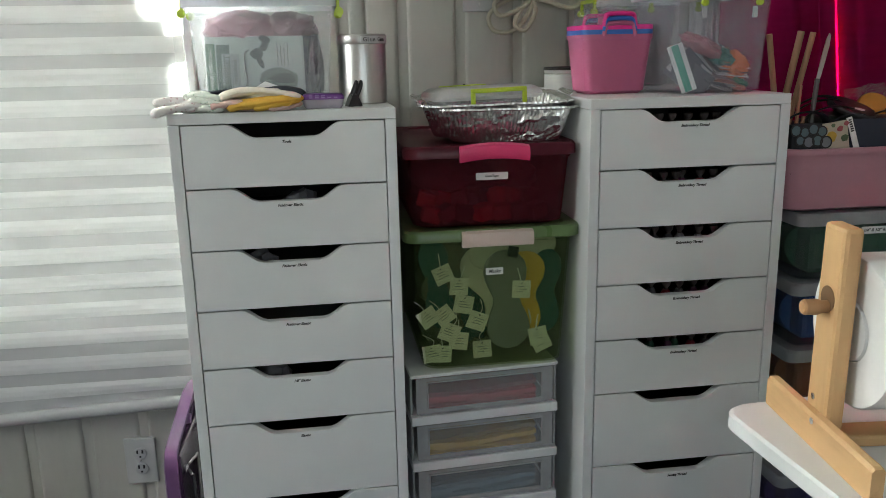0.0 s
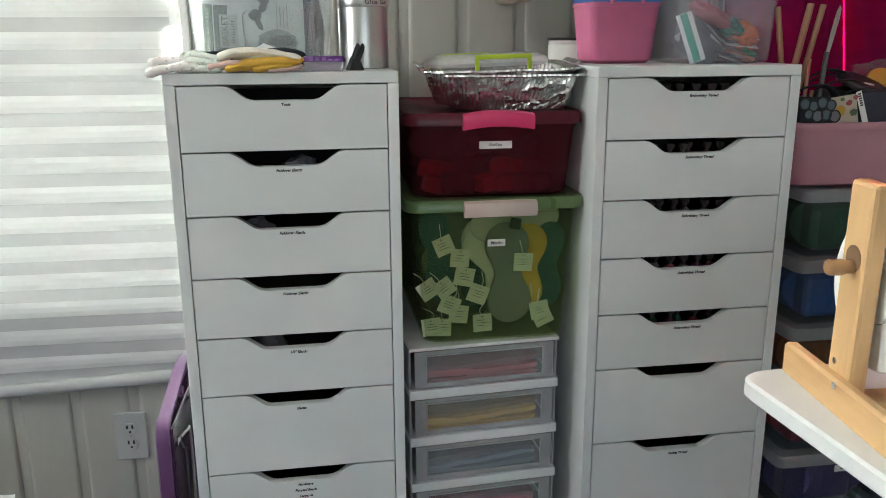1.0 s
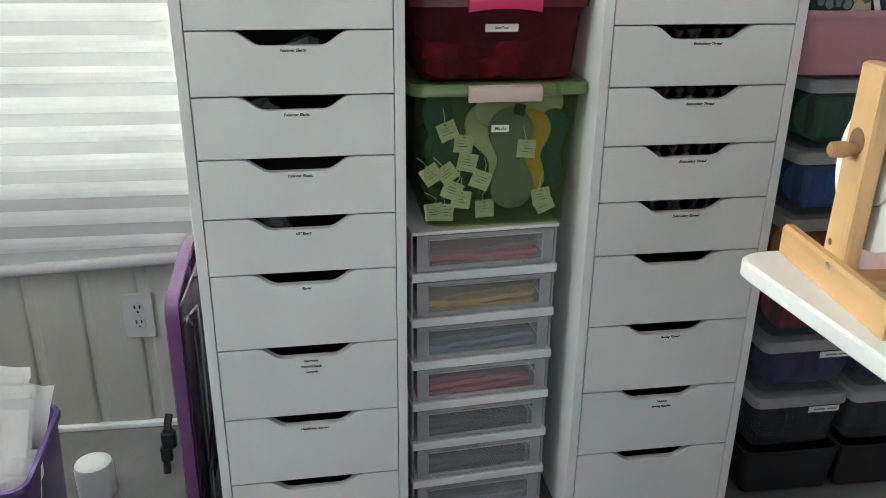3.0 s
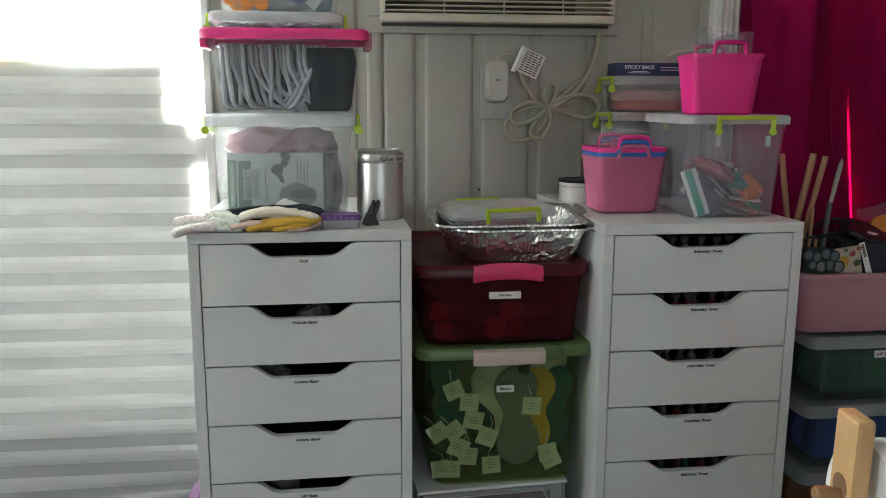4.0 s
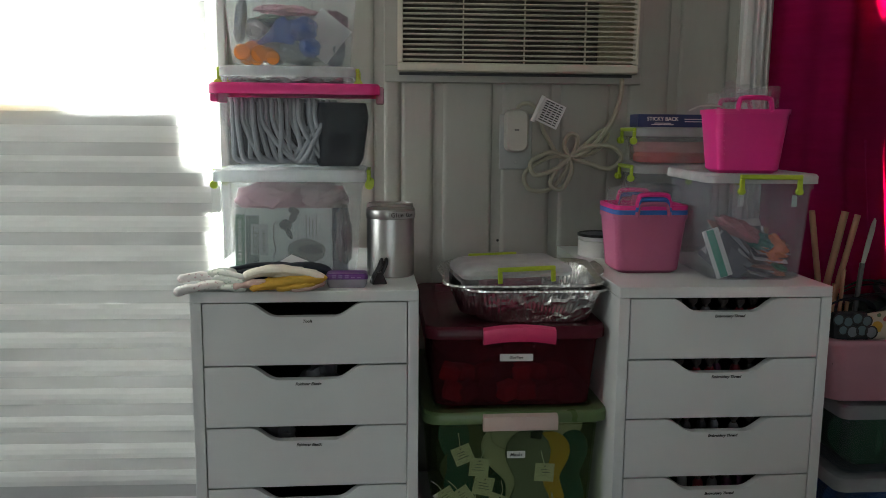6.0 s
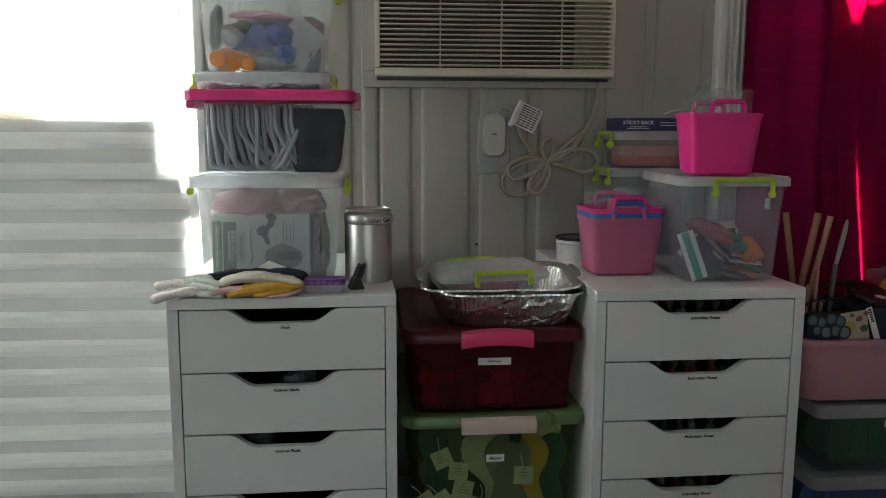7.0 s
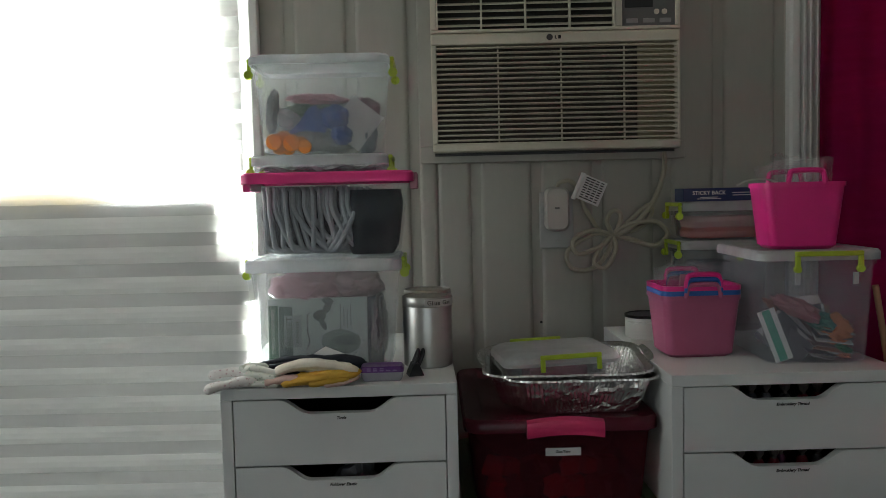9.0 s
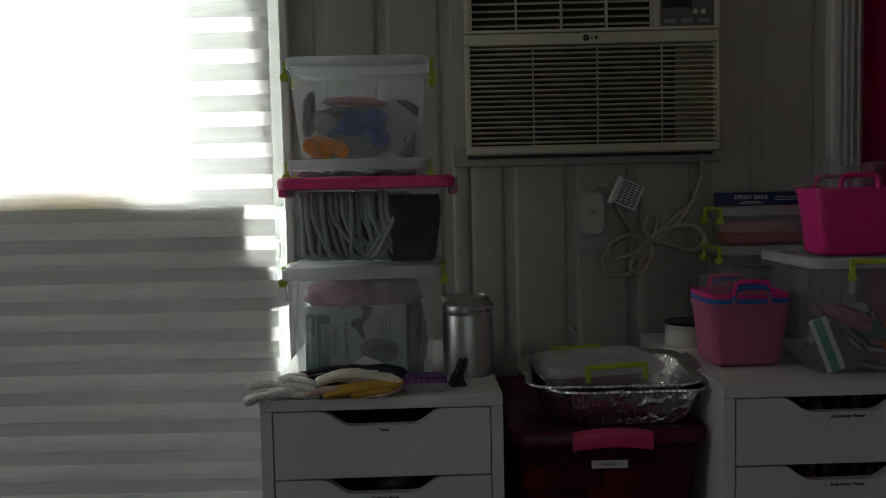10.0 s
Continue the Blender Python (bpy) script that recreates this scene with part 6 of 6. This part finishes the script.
part("folder", box(-0.078, 0.075, -0.003, 0.003, -0.05, 0.073, 0.001), plain("navy_board", (0.010, 0.014, 0.035), 0.5), nb)
part("label_strip", turned(box(-0.0058, 0.0058, -0.0128, -0.0120, -0.034, 0.030, 0.0003), pose(-0.0785, 0, 0.0475, 0, -17, 0)), LABEL, nb, "white label strip")
for q in range(6):
    part("print_bar", turned(box(-0.0026, 0.0030, -0.0133, -0.0129, 0.0235 - 0.0042 * q, 0.0262 - 0.0042 * q), pose(-0.0785, 0, 0.0475, 0, -17, 0)), INK, nb)
for i, (x, y, z, sx, sy, sz, c, lab_, cat) in enumerate((
        (0.0, -0.05, 0.150, 0.075, 0.05, 0.030, (0.015, 0.016, 0.018), "black webbing heap in the tote", "webbing"),
        (0.075, -0.05, 0.165, 0.045, 0.03, 0.030, (0.02, 0.02, 0.024), "black plastic tool case in the tote", "tool case"),
        (-0.07, -0.05, 0.150, 0.05, 0.05, 0.030, (0.03, 0.045, 0.04), "dark green cloth in the tote", "cloth"),
        (0.14, -0.05, 0.165, 0.035, 0.03, 0.028, (0.05, 0.05, 0.055), "grey cloth in the tote", "cloth"),
        (-0.02, 0.05, 0.12, 0.12, 0.07, 0.04, (0.05, 0.05, 0.07), "dark fabric pile in the tote", "cloth"),
        (0.16, -0.09, 0.130, 0.03, 0.03, 0.018, (0.42, 0.03, 0.06), "red trinket in the tote", "trinket"))):
    tagged(part(cat.replace(" ", "_"), blob(sx, sy, sz, i + 40, 0.3, 2.2, m=TOTE_M @ pose(x, y, z)), plain(f"tote_fill_{i}", c, 0.6, bump=0.4), smooth=True), lab_, cat)
tp = thing("tape_roll", "black roll with a white emblem in the tote", "tape roll", TOTE_M @ pose(-0.050, -0.080, 0.186, 22, 8, 12))
part("roll", lathe([(0.012, -0.006), (0.044, -0.006), (0.046, -0.003), (0.046, 0.003), (0.044, 0.006), (0.012, 0.006)], n=28), BLACK, tp, smooth=True)
part("emblem", blob(0.013, 0.007, 0.0006, 7, 0.4, 2, 2, pose(0.004, -0.016, 0.0065)), LABEL, tp)
tp2 = thing("tape_roll", "yellow-orange roll leaning in the tote", "tape roll", TOTE_M @ pose(0.018, -0.050, 0.182, 58, 0, -8))
part("roll", lathe([(0.010, -0.006), (0.032, -0.006), (0.034, -0.003), (0.034, 0.003), (0.032, 0.006), (0.010, 0.006)], n=28), plain("amber_roll", (0.46, 0.19, 0.02), 0.5), tp2, smooth=True)
for k, (x, y, z, a, w) in enumerate(((-0.135, -0.095, 0.172, 14, 0.055), (-0.100, -0.090, 0.182, -10, 0.060), (-0.085, -0.060, 0.196, 22, 0.055), (-0.115, -0.055, 0.188, -24, 0.060), (-0.060, -0.110, 0.168, 5, 0.050), (0.005, -0.098, 0.172, -14, 0.055))):
    path = [(-w, 0.02, -0.022), (-w * 0.6, 0.004, 0.002), (0, -0.006, 0.010), (w * 0.6, 0, 0.0), (w, 0.02, -0.024)]
    tagged(part("webbing_strap", turned(tube(spline(path, 6), 0.0075, 8, flat=0.25), TOTE_M @ pose(x, y, z, 0, a, a)), (CHAR, BLACK)[k % 2], smooth=True), "black webbing strap looped over the heap in the tote", "strap", "webbing straps")
bag_sheet(0.10, 0.07, 23, TOTE_M @ pose(0.06, 0.0, 0.160, -25, -8, 10))

# ---- left floor: folded stool, paper, purple bin ----
ch = thing("folding_stool", "folded purple stool with steel tube legs, leaning by the cabinet", "folding stool", pose(-0.4385, 1.406, 0.0, 0, 0.4, 0))


DARKST = solid("dark_steel_tube", (0.10, 0.10, 0.11), 0.35, 1.0, var=0.1)
SEAT = [(0.02, 0.03), (0.0, 0.05), (0.0, 0.525), (0.004, 0.543), (0.013, 0.556), (0.03, 0.562), (0.20, 0.592), (0.25, 0.590), (0.30, 0.577), (0.37, 0.55), (0.37, 0.05), (0.35, 0.03)]


def slab(outline, x0, x1, inset, bm=None):
    c = (sum(p[0] for p in outline) / len(outline), sum(p[1] for p in outline) / len(outline))
    small = [(c[0] + (p[0] - c[0]) * inset, c[1] + (p[1] - c[1]) * inset) for p in outline]
    return loft([[(x0, y, z) for y, z in small], [(x0 + 0.004, y, z) for y, z in outline], [(x1, y, z) for y, z in outline], [(x1, y, z) for y, z in small], [(x0 + 0.006, y, z) for y, z in small]], bm)


part("seat", slab(SEAT, 0, 0.0255, 0.955), PURPLE, ch, "purple moulded seat panel", True)
for y, z1 in ((0.03, 0.50), (0.16, 0.53), (0.30, 0.53)):
    part("leg", tube(spline([(0.032, y + 0.02, z1), (0.040, y + 0.012, z1 - 0.012), (0.044, y + 0.01, z1 - 0.05), (0.046, y, 0.05)], 5), 0.0038, 10), DARKST, ch, "dark steel tube leg", True)
part("cross_brace", tube([(0.05, 0.02, 0.18), (0.05, 0.34, 0.45)], 0.005, 8), DARKST, ch, smooth=True)
part("bracket", box(0.022, 0.034, 0.045, 0.058, 0.494, 0.506, 0.003), STEEL, ch)
for y, z1 in ((0.060, 0.505),):
    part("wire", tube(spline([(0.034, y, z1), (0.040, y + 0.03, z1 - 0.002), (0.042, y + 0.045, z1 - 0.02), (0.042, y + 0.04, z1 - 0.20), (0.042, y + 0.01, 0.06)], 5), 0.0026, 8), STEEL, ch, "thin steel wire leg", True)
part("backing", box(0.0100, 0.0300, 0.010, 0.355, 0.05, 0.545, 0.003), solid("plum_black_plastic", (0.04, 0.014, 0.045), 0.25, var=0.2), ch, "dark purple underside panel")
part("pivot", turned(lathe([(0.010, 0), (0.010, 0.012)], n=12), pose(0.016, 0.14, 0.56, 0, 90, 0)), PURPLE, ch)
uf = thing("umbrella_strap", "black folded strap with a buckle leaning by the stool", "strap", pose(-0.520, 1.665, 0))
part("strap", tube(spline([(-0.012, 0, 0.004), (-0.008, 0.0, 0.05), (0.0, 0.0, 0.09), (0.0, 0.01, 0.125), (0.004, 0.02, 0.150)], 5), 0.009, 8, flat=0.6), BLACK, uf, smooth=True)
part("buckle", box(-0.014, 0.018, -0.012, 0.010, 0.075, 0.118, 0.005), BLACK, uf)
part("clip", box(-0.020, 0.006, -0.010, 0.008, 0.040, 0.078, 0.004), BLACK, uf)
bn = thing("waste_bin", "purple plastic bin with paper heaped in it", "bin", pose(-0.805, 1.365, 0, 0, 0, 4))
part("body", tub(0.245, 0.25, 0.27, 0.27, 0, 0.30, 0.003, 0.03, 0.0, levels=2), PURPLE2, bn, smooth=True)
part("rolled_rim", loft([rrect(0, 0, 0.268, 0.268, 0.03, 0.288), rrect(0, 0, 0.284, 0.284, 0.036, 0.288), rrect(0, 0, 0.286, 0.286, 0.037, 0.294), rrect(0, 0, 0.282, 0.282, 0.036, 0.301), rrect(0, 0, 0.266, 0.266, 0.03, 0.301)], close=True), PURPLE2, bn, "rolled purple rim", True)
pr = random.Random(9)
SPOTS = ((-0.735, 1.440, 0.462), (-0.742, 1.425, 0.456), (-0.722, 1.410, 0.442), (-0.728, 1.398, 0.436), (-0.716, 1.386, 0.424), (-0.722, 1.374, 0.412), (-0.706, 1.46, 0.410), (-0.712, 1.450, 0.400), (-0.708, 1.362, 0.334), (-0.716, 1.350, 0.326), (-0.724, 1.325, 0.308), (-0.736, 1.312, 0.304))
for i, (x, y, z) in enumerate(SPOTS):
    wide, tall = (0.19, 0.27) if i < 8 else (0.14, 0.20)
    def crinkle(u, v, i=i, wide=wide, tall=tall):
        tear = 0.006 * noise.noise(Vector((v * 9, i * 3.1, 2))) * u + 0.004 * noise.noise(Vector((v * 26, i * 1.7, 5))) * u
        return (-wide + wide * u + tear, 0.014 * noise.noise(Vector((u * 1.8 + i, v * 1.8, i))) - 0.02 * (1 - v) * u, -tall + tall * v + 0.006 * noise.noise(Vector((u * 4, v * 3, i + 4))))
    m = pose(x + 0.044, y, z - 0.036, -14 + pr.uniform(-3, 3), 17 + pr.uniform(-6, 6), 20 + pr.uniform(-6, 6))
    tagged(part("paper_sheet", turned(sheet(1, 1, 10, 14, crinkle, 0.0006), m), PAPER, smooth=True), "torn white paper sheet standing in the purple bin", "paper", "paper sheets")
tagged(part("white_pot", turned(lathe([(0.036, 0), (0.040, 0.004), (0.041, 0.075), (0.038, 0.086), (0.028, 0.091), (0.006, 0.092)], n=32), pose(-0.672, 1.61, 0.0)), TRIM, smooth=True), "round white pot standing on the floor", "pot")

# ---- near table with the paper-roll stand ----
TB = pose(0.3037, 0.7998, 0.0, 0, 0, 4.6)
TZ = 0.870
tb = thing("work_table", "white laminate work table with rounded corners", "table", TB)


def table_ring(inset, z):
    pts, r = [], 0.028
    x0, x1, y0, y1 = inset, 1.25, -1.15, -inset
    for k in range(9):
        a = radians(180 - 90 * k / 8)
        pts.append((x0 + r + r * math.cos(a), y1 - r + r * math.sin(a), z))
    return pts + [(x1, y1, z), (x1, y0, z), (x0, y0, z)]


part("tabletop", loft([table_ring(0.003, TZ - 0.020), table_ring(0, TZ - 0.017), table_ring(0, TZ - 0.003), table_ring(0.003, TZ)]), WHITE_LAM, tb, smooth=True)
for x, y in ((0.34, -0.12), (1.18, -0.12), (0.34, -1.05), (1.18, -1.05)):
    part("leg", box(x - 0.02, x + 0.02, y - 0.02, y + 0.02, 0, TZ - 0.0205, 0.003), WHITE_LAM, tb)
ST = pose(0.3557, 0.7984, TZ + 0.0005, 0, 0, -4.7)
stand = thing("roll_stand", "pale pine stand holding a white roll on a dowel", "roll stand", ST)
RAIL_BM = [(0.0, 0.0), (0.0, 0.0285), (0.003, 0.032), (0.0105, 0.032), (0.0128, 0.0295), (0.0128, 0.0)]
for x in (0.0, 0.46):
    ends = [(-0.203, 0.92), (-0.199, 1.0), (-0.004, 1.0), (0.0, 0.92)]
    part("base_rail", loft([[(x + 0.0064 + (a - 0.0064) * k, y, b * (0.5 + 0.5 * k)) for a, b in RAIL_BM] for y, k in ends]), PINE, stand)
part("upright", turned(box(0, 0.0185, -0.0200, 0.0200, 0, 0.2145, 0.0045), pose(0.0098, -0.0855, 0.0005, 0, 0.7, 0)), PINEUP, stand)
part("dowel_hole", turned(lathe([(0.0125, 0), (0.0125, 0.0004)], n=24), pose(0.0114, -0.0865, 0.1440, 0, -90, 0)), plain("hole_shadowed_wood", (0.20, 0.11, 0.05), 0.7), stand)
part("dowel", turned(lathe([(0.0058, 0), (0.0075, 0.002), (0.0078, 0.014), (0.0062, 0.018), (0.0062, 0.46)], n=16), pose(-0.013, -0.0870, 0.1365, 0, 90, 0)), PEGW, stand, "brown wooden dowel", True)
for y, z, x in ((-0.0790, 0.0420, 0.0102), (-0.1000, 0.0260, -0.0001)):
    part("screw", turned(lathe([(0.0034, 0), (0.0034, 0.0006), (0.0016, 0.0008)], n=12), pose(x, y, z, 0, -90, 0)), CHROME, stand)
part("cross_rail", box(0.032, 0.459, -0.108, -0.076, 0.0, 0.012, 0.003), PINE, stand)
roll = thing("paper_roll", "white vinyl roll with a capped core on the dowel", "paper roll", ST @ pose(0.034, -0.0880, 0.112, 0, 90, 0))
part("core_cap", lathe([(0.008, 0), (0.028, 0), (0.029, 0.002), (0.029, 0.036)], n=40, caps=(False, False)), TRIM, roll, "white core cap", True)
part("roll", lathe([(0.030, 0.002), (0.0725, 0.002), (0.074, 0.004), (0.074, 0.38), (0.0725, 0.382), (0.030, 0.382), (0.030, 0.002)], n=56, caps=(False, False)), PAPER, roll, smooth=True)
